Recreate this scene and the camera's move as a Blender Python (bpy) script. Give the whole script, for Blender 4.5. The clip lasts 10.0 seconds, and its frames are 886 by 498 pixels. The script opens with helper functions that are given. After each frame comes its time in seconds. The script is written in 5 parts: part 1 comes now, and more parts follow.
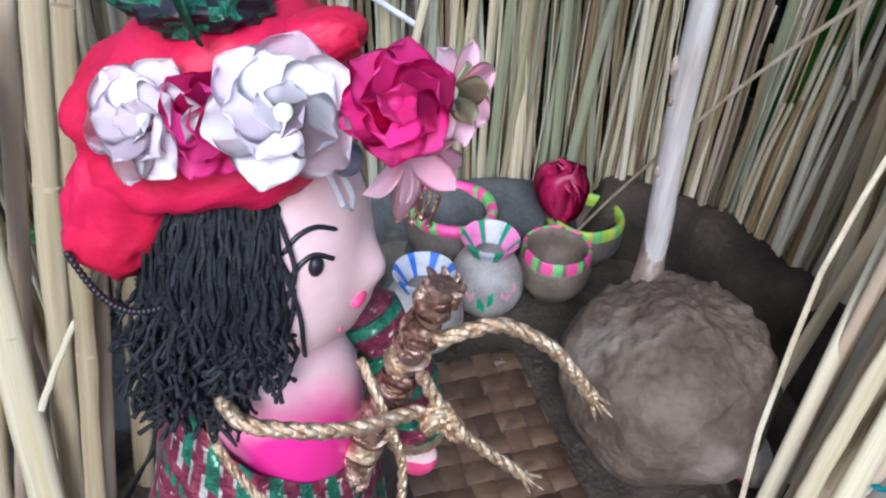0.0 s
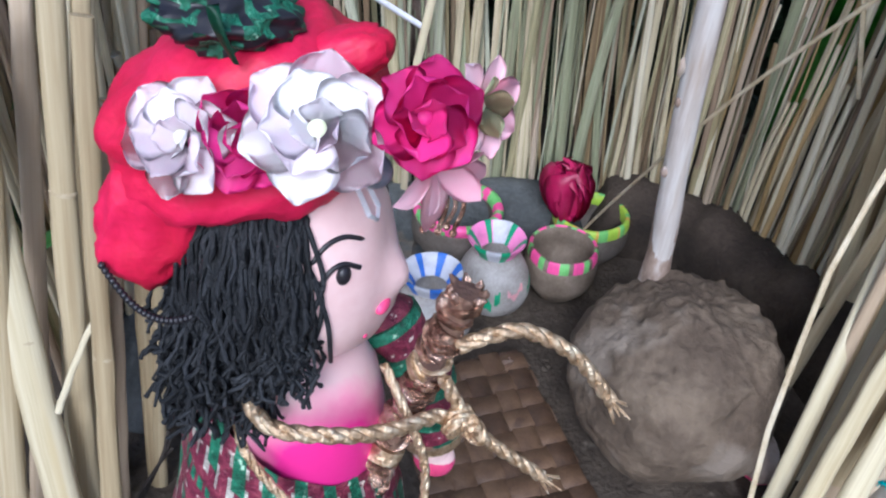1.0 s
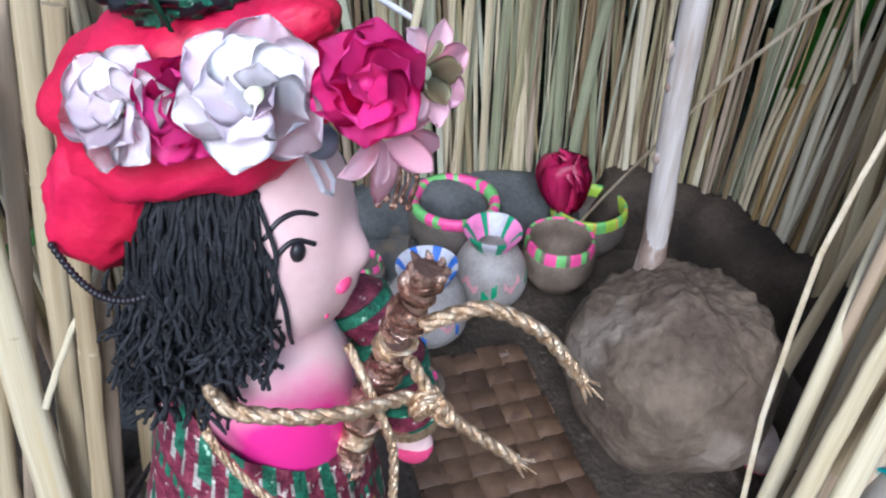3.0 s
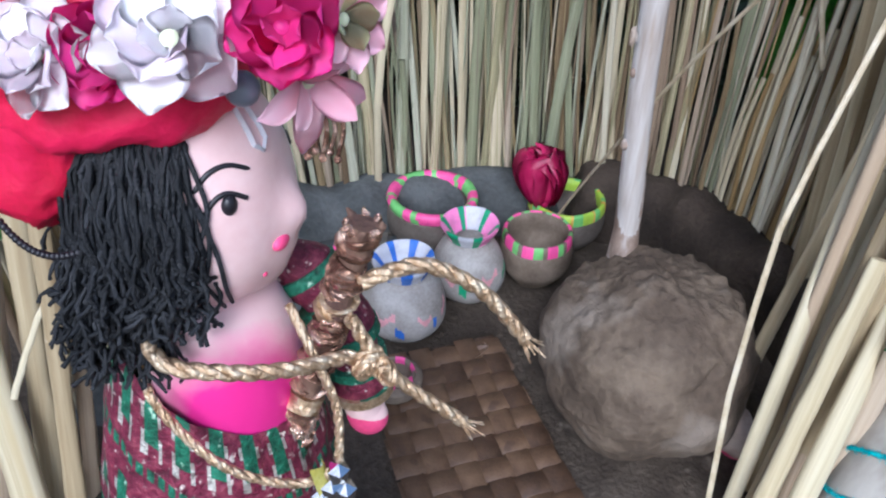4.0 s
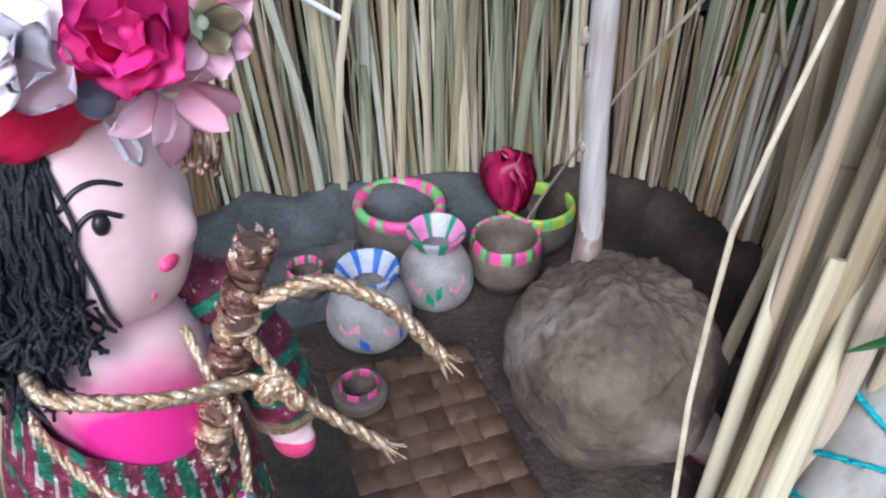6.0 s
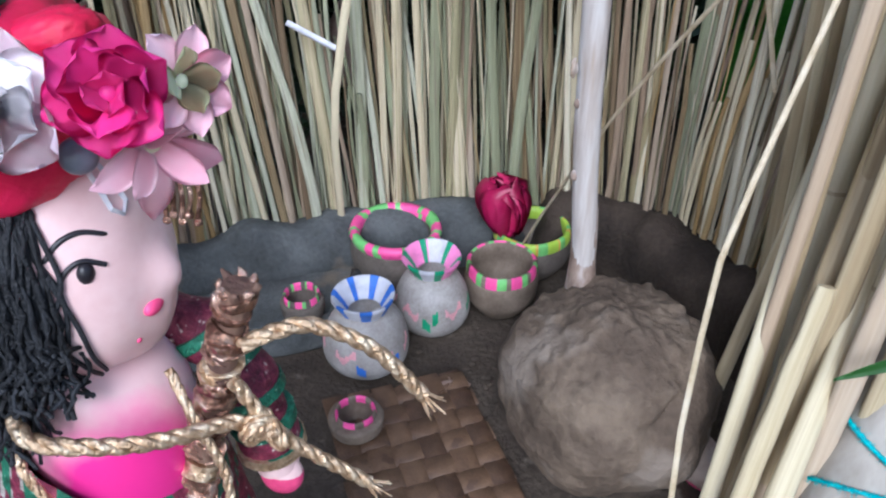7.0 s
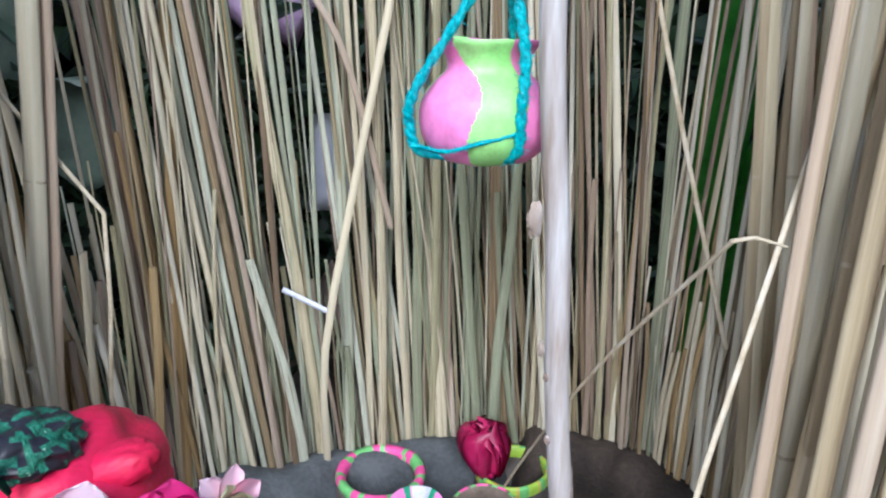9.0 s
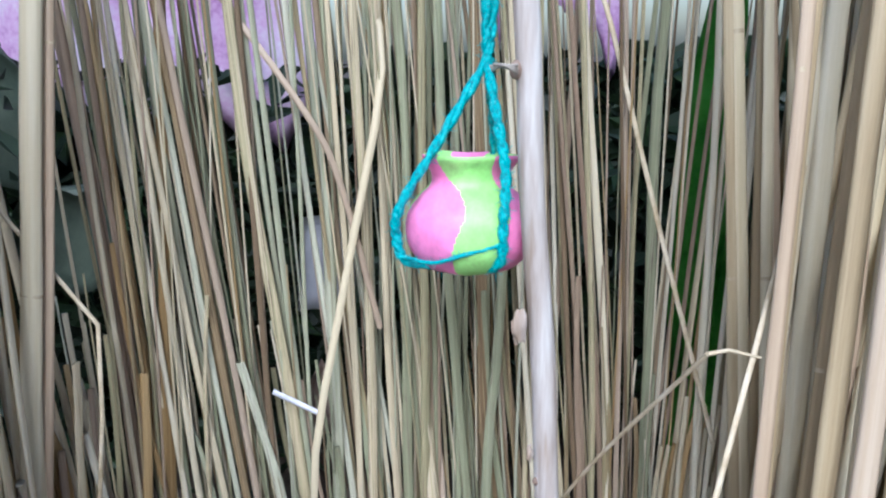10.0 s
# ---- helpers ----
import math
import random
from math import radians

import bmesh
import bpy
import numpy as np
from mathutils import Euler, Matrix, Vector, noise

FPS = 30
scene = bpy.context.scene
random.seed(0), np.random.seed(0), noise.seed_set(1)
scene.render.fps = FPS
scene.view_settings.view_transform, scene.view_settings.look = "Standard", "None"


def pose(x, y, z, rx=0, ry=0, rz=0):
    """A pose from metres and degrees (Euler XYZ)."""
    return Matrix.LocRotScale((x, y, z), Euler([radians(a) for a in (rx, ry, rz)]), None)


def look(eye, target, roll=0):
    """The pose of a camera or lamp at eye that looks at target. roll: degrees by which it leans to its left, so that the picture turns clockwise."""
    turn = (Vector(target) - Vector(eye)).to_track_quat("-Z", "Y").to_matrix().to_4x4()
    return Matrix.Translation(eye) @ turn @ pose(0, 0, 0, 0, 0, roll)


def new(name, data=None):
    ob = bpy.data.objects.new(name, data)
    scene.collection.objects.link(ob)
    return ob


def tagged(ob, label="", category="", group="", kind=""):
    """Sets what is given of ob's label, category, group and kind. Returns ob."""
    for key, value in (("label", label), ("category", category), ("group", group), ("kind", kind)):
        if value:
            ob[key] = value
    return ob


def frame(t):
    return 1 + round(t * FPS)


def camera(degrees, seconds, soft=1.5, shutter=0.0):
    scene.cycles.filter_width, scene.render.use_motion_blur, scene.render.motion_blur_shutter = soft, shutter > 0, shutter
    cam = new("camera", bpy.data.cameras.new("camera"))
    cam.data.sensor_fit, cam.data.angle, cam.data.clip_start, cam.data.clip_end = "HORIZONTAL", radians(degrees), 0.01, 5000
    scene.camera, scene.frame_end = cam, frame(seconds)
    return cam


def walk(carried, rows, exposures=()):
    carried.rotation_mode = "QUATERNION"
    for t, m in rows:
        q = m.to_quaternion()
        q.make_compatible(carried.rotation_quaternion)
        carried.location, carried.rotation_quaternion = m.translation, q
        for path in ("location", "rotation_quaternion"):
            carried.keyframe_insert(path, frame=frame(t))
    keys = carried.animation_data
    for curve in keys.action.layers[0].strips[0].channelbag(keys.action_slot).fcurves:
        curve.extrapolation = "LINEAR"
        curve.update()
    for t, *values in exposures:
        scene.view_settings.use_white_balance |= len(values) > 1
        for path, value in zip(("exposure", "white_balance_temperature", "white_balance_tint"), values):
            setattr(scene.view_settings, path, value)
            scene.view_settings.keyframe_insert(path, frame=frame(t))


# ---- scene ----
cam = camera(61.0, 10.0, soft=2.2)
PATH = [
    (0, (-0.0291, 0.1185, 0.2566), (-0.0290, 0.4383, 0.0164), 4.09),
    (0.5, (-0.0289, 0.1187, 0.2578), (-0.0303, 0.4375, 0.0163), 4.40),
    (1, (-0.0324, 0.1175, 0.2590), (-0.0325, 0.4364, 0.0175), 3.71),
    (1.5, (-0.0324, 0.1202, 0.2581), (-0.0329, 0.4374, 0.0143), 4.87),
    (2, (-0.0302, 0.1214, 0.2569), (-0.0333, 0.4378, 0.0122), 4.03),
    (2.5, (-0.0269, 0.1206, 0.2561), (-0.0340, 0.4377, 0.0124), 2.74),
    (4, (-0.0161, 0.1118, 0.2500), (-0.0192, 0.4339, 0.0129), 1.55),
    (4.5, (-0.0067, 0.1118, 0.2464), (-0.0172, 0.4344, 0.0102), 0.44),
    (5, (-0.0049, 0.1125, 0.2469), (-0.0138, 0.4352, 0.0108), 0.36),
    (6.5, (-0.0014, 0.1194, 0.2482), (0.0017, 0.4454, 0.0164), 0.63),
    (7, (0.0001, 0.1182, 0.2515), (-0.0006, 0.4477, 0.0247), -0.01),
    (7.5, (-0.0005, 0.1208, 0.2533), (-0.0005, 0.4550, 0.0334), 0.37),
    (8, (0.0025, 0.1151, 0.2656), (0.0076, 0.4675, 0.0765), 0.92),
    (8.5, (0.0008, 0.1114, 0.2732), (0.0067, 0.4760, 0.1089), 0.81),
    (9, (0.0004, 0.1085, 0.2912), (0.0097, 0.4838, 0.1531), -0.24),
    (9.5, (0.0021, 0.1050, 0.3018), (0.0141, 0.4881, 0.1876), -1.11),
    (10, (0.0017, 0.1037, 0.3049), (0.0170, 0.4908, 0.2055), -1.04),
]
walk(cam, [(t, look(eye, target, roll)) for t, eye, target, roll in PATH], [(0.0, 0.13, 5250, 10), (6.5, 0.15, 5250, 10), (8.5, 0.25, 5250, 10), (10.0, 0.28, 5250, 10)])

# ---- world and light ----
world = bpy.data.worlds.new("sky")
scene.world = world
world.use_nodes = True
wn = world.node_tree.nodes
sky = wn.new("ShaderNodeTexSky")
sky.sky_type, sky.sun_disc = "NISHITA", False
sky.sun_elevation, sky.sun_rotation = radians(41), radians(188)
sky.air_density, sky.dust_density = 1.2, 3.0
world.node_tree.links.new(sky.outputs[0], wn["Background"].inputs[0])
wn["Background"].inputs[1].default_value = 0.145
sun = new("sun", bpy.data.lights.new("sun", "SUN"))
sun.data.energy, sun.data.angle, sun.data.color = 2.5, radians(30), (1.0, 0.985, 0.96)
sun.matrix_world = look((-0.16, -0.84, 1.05), (0, 0.36, 0.05))


# ---- materials ----
def material(name, colours, rough=0.7, scale=40.0, stretch=(1, 1, 1), bump=0.3, bump_scale=400.0, by_object=0.0,
             by_island=0.0, metal=0.0, spots=None, spot_scale=25.0, spot_from=0.62, sheen=0.0, coords="Object", subsurface=0.0, bump_distance=0.0006, translucent=0.0):
    """Colours mixed by coarse and fine noise, with random shift per object or island, spots and fine relief."""
    m = bpy.data.materials.new(name)
    m.use_nodes = True
    n, l = m.node_tree.nodes, m.node_tree.links
    bsdf = n["Principled BSDF"]
    tc, mp = n.new("ShaderNodeTexCoord"), n.new("ShaderNodeMapping")
    mp.inputs["Scale"].default_value = stretch
    l.new(tc.outputs[coords], mp.inputs[0])
    big, fine = n.new("ShaderNodeTexNoise"), n.new("ShaderNodeTexNoise")
    big.inputs["Scale"].default_value, big.inputs["Detail"].default_value = scale, 5
    fine.inputs["Scale"].default_value, fine.inputs["Detail"].default_value = bump_scale, 6
    l.new(mp.outputs[0], big.inputs["Vector"]), l.new(mp.outputs[0], fine.inputs["Vector"])
    mixf = n.new("ShaderNodeMath")
    mixf.operation = "MULTIPLY_ADD"
    l.new(fine.outputs[0], mixf.inputs[0])
    mixf.inputs[1].default_value = 0.35
    l.new(big.outputs[0], mixf.inputs[2])
    value = mixf.outputs[0]
    sub = n.new("ShaderNodeMath")
    sub.operation = "SUBTRACT"
    l.new(value, sub.inputs[0])
    sub.inputs[1].default_value = 0.175
    value = sub.outputs[0]
    for amount, kind, out in ((by_object, "ShaderNodeObjectInfo", "Random"), (by_island, "ShaderNodeNewGeometry", "Random Per Island")):
        if amount:
            info, add = n.new(kind), n.new("ShaderNodeMath")
            add.operation = "MULTIPLY_ADD"
            l.new(info.outputs[out], add.inputs[0])
            add.inputs[1].default_value = amount
            l.new(value, add.inputs[2])
            off = n.new("ShaderNodeMath")
            off.operation = "SUBTRACT"
            l.new(add.outputs[0], off.inputs[0])
            off.inputs[1].default_value = amount / 2
            value = off.outputs[0]
    ramp = n.new("ShaderNodeValToRGB")
    el = ramp.color_ramp.elements
    k = len(colours)
    lo, hi = (0.3, 0.7) if not (by_object or by_island) else (0.1, 0.9)
    while len(el) < k:
        el.new(0.5)
    for i, c in enumerate(colours):
        el[i].position = lo + (hi - lo) * i / max(1, k - 1)
        el[i].color = (*c, 1)
    l.new(value, ramp.inputs[0])
    colour = ramp.outputs[0]
    if spots:
        sp, r2, mx = n.new("ShaderNodeTexNoise"), n.new("ShaderNodeValToRGB"), n.new("ShaderNodeMix")
        sp.inputs["Scale"].default_value, sp.inputs["Detail"].default_value = spot_scale, 3
        l.new(mp.outputs[0], sp.inputs["Vector"]), l.new(sp.outputs[0], r2.inputs[0])
        r2.color_ramp.elements[0].position, r2.color_ramp.elements[1].position = spot_from, spot_from + 0.08
        mx.data_type = "RGBA"
        l.new(r2.outputs[0], mx.inputs["Factor"]), l.new(colour, mx.inputs[6])
        mx.inputs[7].default_value = (*spots, 1)
        colour = mx.outputs[2]
    l.new(colour, bsdf.inputs["Base Color"])
    bsdf.inputs["Roughness"].default_value, bsdf.inputs["Metallic"].default_value = rough, metal
    if sheen:
        bsdf.inputs["Sheen Weight"].default_value = sheen
    if subsurface:
        bsdf.inputs["Subsurface Weight"].default_value = subsurface
        bsdf.inputs["Subsurface Radius"].default_value = (0.004, 0.002, 0.0015)
        bsdf.inputs["Subsurface Scale"].default_value = 1.0
    if bump:
        bp, ad = n.new("ShaderNodeBump"), n.new("ShaderNodeMath")
        ad.operation = "ADD"
        l.new(fine.outputs[0], ad.inputs[0]), l.new(big.outputs[0], ad.inputs[1])
        bp.inputs["Strength"].default_value, bp.inputs["Distance"].default_value = bump, bump_distance
        l.new(ad.outputs[0], bp.inputs["Height"]), l.new(bp.outputs[0], bsdf.inputs["Normal"])
    if translucent:
        tr, mix = n.new("ShaderNodeBsdfTranslucent"), n.new("ShaderNodeMixShader")
        l.new(colour, tr.inputs["Color"])
        mix.inputs[0].default_value = translucent
        l.new(bsdf.outputs[0], mix.inputs[1]), l.new(tr.outputs[0], mix.inputs[2])
        l.new(mix.outputs[0], n["Material Output"].inputs["Surface"])
    return m


REED = material("dry_reed", [(0.20, 0.135, 0.07), (0.37, 0.28, 0.155), (0.31, 0.30, 0.17), (0.52, 0.44, 0.27), (0.66, 0.58, 0.42)], 0.5, 2.0,
                (4.5, 4.5, 1.1), 0.6, 9.0, by_object=0.75, spots=(0.13, 0.08, 0.06), spot_scale=2.4, spot_from=0.59, bump_distance=0.0003)
REED_GREEN = material("greenish_reed", [(0.21, 0.20, 0.12), (0.30, 0.32, 0.20), (0.40, 0.41, 0.28), (0.54, 0.54, 0.42)], 0.5, 2.0,
                      (4.5, 4.5, 1.1), 0.6, 9.0, by_object=0.75, spots=(0.20, 0.14, 0.11), spot_scale=2.4, spot_from=0.60, bump_distance=0.0003)
REED_PALE = material("pale_straw", [(0.50, 0.41, 0.26), (0.66, 0.58, 0.40), (0.74, 0.70, 0.58)], 0.45, 2.0,
                     (4.5, 4.5, 1.0), 0.6, 9.0, by_object=0.5, spots=(0.36, 0.25, 0.13), spot_scale=1.4, spot_from=0.64, bump_distance=0.0003)
REED_ROSY = material("reddish_reed", [(0.23, 0.155, 0.105), (0.38, 0.285, 0.20), (0.52, 0.43, 0.33)], 0.5, 2.0,
                     (4.5, 4.5, 1.1), 0.6, 9.0, by_object=0.6, bump_distance=0.0003)
# Weathered brown reeds, whose dark tone also paints in shade low in the wall.
REED_DARK = material("weathered_reed", [(0.12, 0.08, 0.045), (0.22, 0.155, 0.09), (0.33, 0.25, 0.16)], 0.6, 2.0,
                     (4.5, 4.5, 1.1), 0.6, 9.0, by_object=0.7, bump_distance=0.0003)
REED_AMBER = material("amber_reed", [(0.27, 0.17, 0.065), (0.41, 0.28, 0.125), (0.55, 0.41, 0.215)], 0.5, 2.0,
                      (4.5, 4.5, 1.1), 0.6, 9.0, by_object=0.7, bump_distance=0.0003)
STALK = material("tan_stalk", [(0.27, 0.19, 0.10), (0.43, 0.34, 0.205), (0.57, 0.49, 0.33)], 0.5, 420, (1, 1, 0.025), 0.5, 1500,
                 by_object=0.3, spots=(0.20, 0.13, 0.07), spot_scale=60, spot_from=0.62, bump_distance=0.0003)
STALK_PALE = material("pale_stalk", [(0.42, 0.33, 0.185), (0.60, 0.52, 0.345), (0.68, 0.62, 0.47)], 0.45, 420, (1, 1, 0.025), 0.5, 1500,
                      by_object=0.3, spots=(0.52, 0.40, 0.20), spot_scale=60, spot_from=0.60, bump_distance=0.0003)
STALK_ROSY = material("rosy_stalk", [(0.36, 0.26, 0.17), (0.50, 0.39, 0.275), (0.60, 0.50, 0.38)], 0.5, 420, (1, 1, 0.025), 0.5, 1500,
                      by_object=0.3, bump_distance=0.0003)
JOINT = material("reed_joint", [(0.32, 0.24, 0.14), (0.46, 0.37, 0.24), (0.56, 0.48, 0.33)], 0.6, 200, (1, 1, 1), 0.3, 700)
STRAW = material("straw", [(0.42, 0.33, 0.20), (0.56, 0.47, 0.32), (0.65, 0.57, 0.43)], 0.5, 90, (1, 1, 1), 0.2, 700)
CLAY = material("dried_clay", [(0.032, 0.022, 0.015), (0.060, 0.044, 0.031), (0.105, 0.081, 0.060)], 0.9, 38, (1, 1, 1), 0.9, 420,
                spots=(0.20, 0.165, 0.13), spot_scale=60, spot_from=0.66, bump_distance=0.0016)
# Grey tone puts the bluish light on the left clay into its colour.
CLAY_COOL_LIT = material("cool_lit_clay", [(0.048, 0.050, 0.050), (0.082, 0.087, 0.088), (0.125, 0.130, 0.132)], 0.85, 45, (1, 1, 1), 0.8, 420,
                     spots=(0.16, 0.13, 0.10), spot_scale=30, spot_from=0.62, bump_distance=0.0014)
# Brown clay darkened in its colour to stand in for shade at the right kerb.
CLAY_SHADED = material("shaded_clay", [(0.017, 0.011, 0.007), (0.036, 0.024, 0.016), (0.062, 0.044, 0.031)], 0.85, 38, (1, 1, 1), 0.9, 420, bump_distance=0.0016)
CLAY_BALL = material("pale_mud", [(0.060, 0.040, 0.026), (0.112, 0.080, 0.055), (0.18, 0.134, 0.093)], 0.88, 34, (1, 1, 1), 0.9, 260,
                     spots=(0.215, 0.172, 0.135), spot_scale=26, spot_from=0.55, bump_distance=0.002)
POT_WHITE = material("whitish_clay", [(0.25, 0.225, 0.205), (0.37, 0.34, 0.32), (0.49, 0.465, 0.45)], 0.8, 70, (1, 1, 1), 0.4, 700)
POT_BROWN = material("brown_clay", [(0.125, 0.092, 0.066), (0.19, 0.146, 0.108), (0.26, 0.205, 0.16)], 0.85, 70, (1, 1, 1), 0.6, 600)
POT_STAIN = material("stained_wood", [(0.20, 0.135, 0.10), (0.30, 0.22, 0.175), (0.46, 0.39, 0.35)], 0.8, 150, (1, 1, 0.4), 0.6, 600)
POT_DARK = material("dark_clay", [(0.085, 0.068, 0.056), (0.13, 0.108, 0.09), (0.18, 0.15, 0.13)], 0.9, 70, (1, 1, 1), 0.6, 600)


def paint(name, c, rough=0.45):
    return material(name, [tuple(x * 0.82 for x in c), c, tuple(min(1, x * 1.12 + 0.02) for x in c)], rough, 160, (1, 1, 1), 0.25, 900, bump_distance=0.0003)


PINK = paint("pink_paint", (0.90, 0.10, 0.36))
PINK_SOFT = paint("soft_pink_paint", (0.93, 0.27, 0.58))
PINK_FADED = paint("faded_pink_paint", (0.72, 0.36, 0.40))
GREEN = paint("green_paint", (0.03, 0.33, 0.16))
GREEN_LIGHT = paint("light_green_paint", (0.20, 0.55, 0.16))
LIME = paint("lime_paint", (0.42, 0.62, 0.06))
LIME_SOFT = paint("soft_lime_paint", (0.40, 0.80, 0.24))
BLUE = paint("blue_paint", (0.05, 0.17, 0.62))
WHITE = paint("white_paint", (0.60, 0.60, 0.66))
ORANGE = paint("orange_paint", (0.70, 0.42, 0.08))
POLE = material("peeled_wood", [(0.33, 0.26, 0.21), (0.50, 0.45, 0.42), (0.66, 0.64, 0.615)], 0.55, 110, (1, 1, 0.12), 0.5, 500,
                spots=(0.36, 0.27, 0.20), spot_scale=70, spot_from=0.60, bump_distance=0.0006)
WOOD_GREY = material("grey_wood", [(0.27, 0.24, 0.20), (0.38, 0.345, 0.30), (0.48, 0.44, 0.39)], 0.7, 60, (1, 1, 0.3), 0.5, 300)
BARK = material("dark_bark", [(0.08, 0.04, 0.03), (0.16, 0.09, 0.06), (0.3, 0.2, 0.14)], 0.8, 160, (1, 1, 0.4), 0.9, 600, bump_distance=0.001)
GOLD = material("gold_tinsel", [(0.34, 0.21, 0.11), (0.64, 0.46, 0.29), (0.88, 0.75, 0.55)], 0.38, 500, (1, 1, 1), 0.9, 1500, metal=0.75, bump_distance=0.0006)
COPPER = material("copper_foil", [(0.10, 0.045, 0.03), (0.42, 0.24, 0.17), (0.85, 0.66, 0.54)], 0.25, 300, (1, 1, 1), 1.0, 900, metal=0.8, bump_distance=0.001)
SKIN = material("doll_plastic", [(0.82, 0.54, 0.52), (0.88, 0.62, 0.60), (0.90, 0.67, 0.65)], 0.3, 40, (1, 1, 1), 0.06, 500)


def powdered(name, base, mid, powder, centre, radius):
    """Plastic with a soft patch of powder rubbed on round a point of the thing."""
    m = material(name, [tuple(c * 0.95 for c in base), base], 0.36, 60, (1, 1, 1), 0.12, 700)
    n, l = m.node_tree.nodes, m.node_tree.links
    tc, mp, grad, ns = n.new("ShaderNodeTexCoord"), n.new("ShaderNodeMapping"), n.new("ShaderNodeTexGradient"), n.new("ShaderNodeTexNoise")
    mp.inputs["Location"].default_value = [-c / radius for c in centre]
    mp.inputs["Scale"].default_value = (1 / radius, 1 / radius, 1 / radius)
    grad.gradient_type = "SPHERICAL"
    l.new(tc.outputs["Object"], mp.inputs[0]), l.new(mp.outputs[0], grad.inputs[0]), l.new(tc.outputs["Object"], ns.inputs["Vector"])
    ns.inputs["Scale"].default_value, ns.inputs["Detail"].default_value = 260, 4
    add, ramp = n.new("ShaderNodeMath"), n.new("ShaderNodeValToRGB")
    add.operation = "MULTIPLY_ADD"
    l.new(ns.outputs[0], add.inputs[0]), l.new(grad.outputs[1], add.inputs[2])
    add.inputs[1].default_value = 0.22
    el = ramp.color_ramp.elements
    el[0].position, el[0].color, el[1].position, el[1].color = 0.16, (*base, 1), 0.62, (*powder, 1)
    el.new(0.38).color = (*mid, 1)
    l.new(add.outputs[0], ramp.inputs[0]), l.new(ramp.outputs[0], n["Principled BSDF"].inputs["Base Color"])
    return m


BLUSH = powdered("powdered_pink", (0.87, 0.58, 0.58), (0.88, 0.30, 0.46), (0.80, 0.03, 0.28), (0.010, -0.0095, 0.1440), 0.0185)
LIP = paint("lip_red", (0.86, 0.08, 0.24))
INK = material("black_ink", [(0.012, 0.010, 0.014), (0.02, 0.018, 0.022)], 0.4, 90, (1, 1, 1), 0, 300)
YARN = material("black_yarn", [(0.003, 0.0035, 0.005), (0.008, 0.009, 0.012), (0.030, 0.032, 0.038)], 0.62, 300, (1, 1, 1), 0.8, 2200, by_island=0.5, bump_distance=0.0005)
SATIN = material("red_satin", [(0.46, 0.003, 0.03), (0.62, 0.005, 0.055), (0.72, 0.010, 0.085)], 0.55, 60, (1, 1, 1), 0.3, 900,
                 spots=(0.80, 0.12, 0.12), spot_scale=700, spot_from=0.76)
PLAID_RED = material("red_brocade", [(0.07, 0.006, 0.018), (0.17, 0.015, 0.045), (0.28, 0.05, 0.08)], 0.5, 500, (1, 1, 1), 0.9, 1600, spots=(0.8, 0.68, 0.6), spot_scale=600, spot_from=0.64, bump_distance=0.0006)
PLAID_GREEN = material("green_brocade", [(0.006, 0.05, 0.028), (0.018, 0.14, 0.075), (0.04, 0.24, 0.14)], 0.5, 500, (1, 1, 1), 0.9, 1600, spots=(0.5, 0.75, 0.55), spot_scale=600, spot_from=0.66, bump_distance=0.0006)
PLAID_SILVER = material("silver_brocade", [(0.35, 0.3, 0.26), (0.55, 0.5, 0.45), (0.8, 0.78, 0.7)], 0.4, 500, (1, 1, 1), 0.9, 1600, metal=0.5, bump_distance=0.0006)
YELLOW = material("yellow_cloth", [(0.48, 0.40, 0.06), (0.62, 0.55, 0.10), (0.7, 0.64, 0.2)], 0.7, 120, (1, 1, 1), 0.4, 900)
PETAL_WHITE = material("pale_pink_petal", [(0.96, 0.78, 0.87), (0.97, 0.94, 0.95), (0.97, 0.96, 0.96)], 0.6, 70, (1, 1, 1), 0.05, 500, by_object=0.4, translucent=0.12)
PETAL_PINK = material("light_pink_petal", [(0.93, 0.50, 0.62), (0.95, 0.70, 0.76), (0.96, 0.82, 0.85)], 0.6, 70, (1, 1, 1), 0.05, 500, by_object=0.4, translucent=0.25)
PETAL_MAGENTA = material("magenta_petal", [(0.78, 0.02, 0.24), (0.87, 0.05, 0.36), (0.92, 0.16, 0.48)], 0.55, 70, (1, 1, 1), 0.05, 500, by_object=0.4, translucent=0.25)
PETAL_CRIMSON = material("crimson_petal", [(0.26, 0.003, 0.045), (0.50, 0.010, 0.10), (0.62, 0.045, 0.17)], 0.38, 60, (1, 1, 1), 0.5, 300, by_object=0.35)
PETAL_CREAM = material("cream_petal", [(0.74, 0.78, 0.50), (0.86, 0.87, 0.66)], 0.6, 70, (1, 1, 1), 0.3, 500)
LEAF = material("green_leaf", [(0.02, 0.08, 0.02), (0.045, 0.16, 0.03), (0.09, 0.26, 0.05)], 0.45, 30, (1, 1, 1), 0.3, 300, by_island=0.3, by_object=0.3)
# Green raised above a leaf's own tone to paint in light from behind.
LEAF_BACKLIT = material("backlit_leaf", [(0.05, 0.22, 0.02), (0.10, 0.38, 0.04), (0.16, 0.48, 0.07)], 0.45, 30, (1, 1, 1), 0.3, 300, translucent=0.5)
# Leaf green taken near black, so shade in the wall's gaps is painted in.
LEAF_SHADED = material("gap_shade_leaf", [(0.004, 0.009, 0.004), (0.010, 0.024, 0.008), (0.022, 0.05, 0.014)], 0.5, 20, (1, 1, 1), 0.3, 200, by_island=0.5)
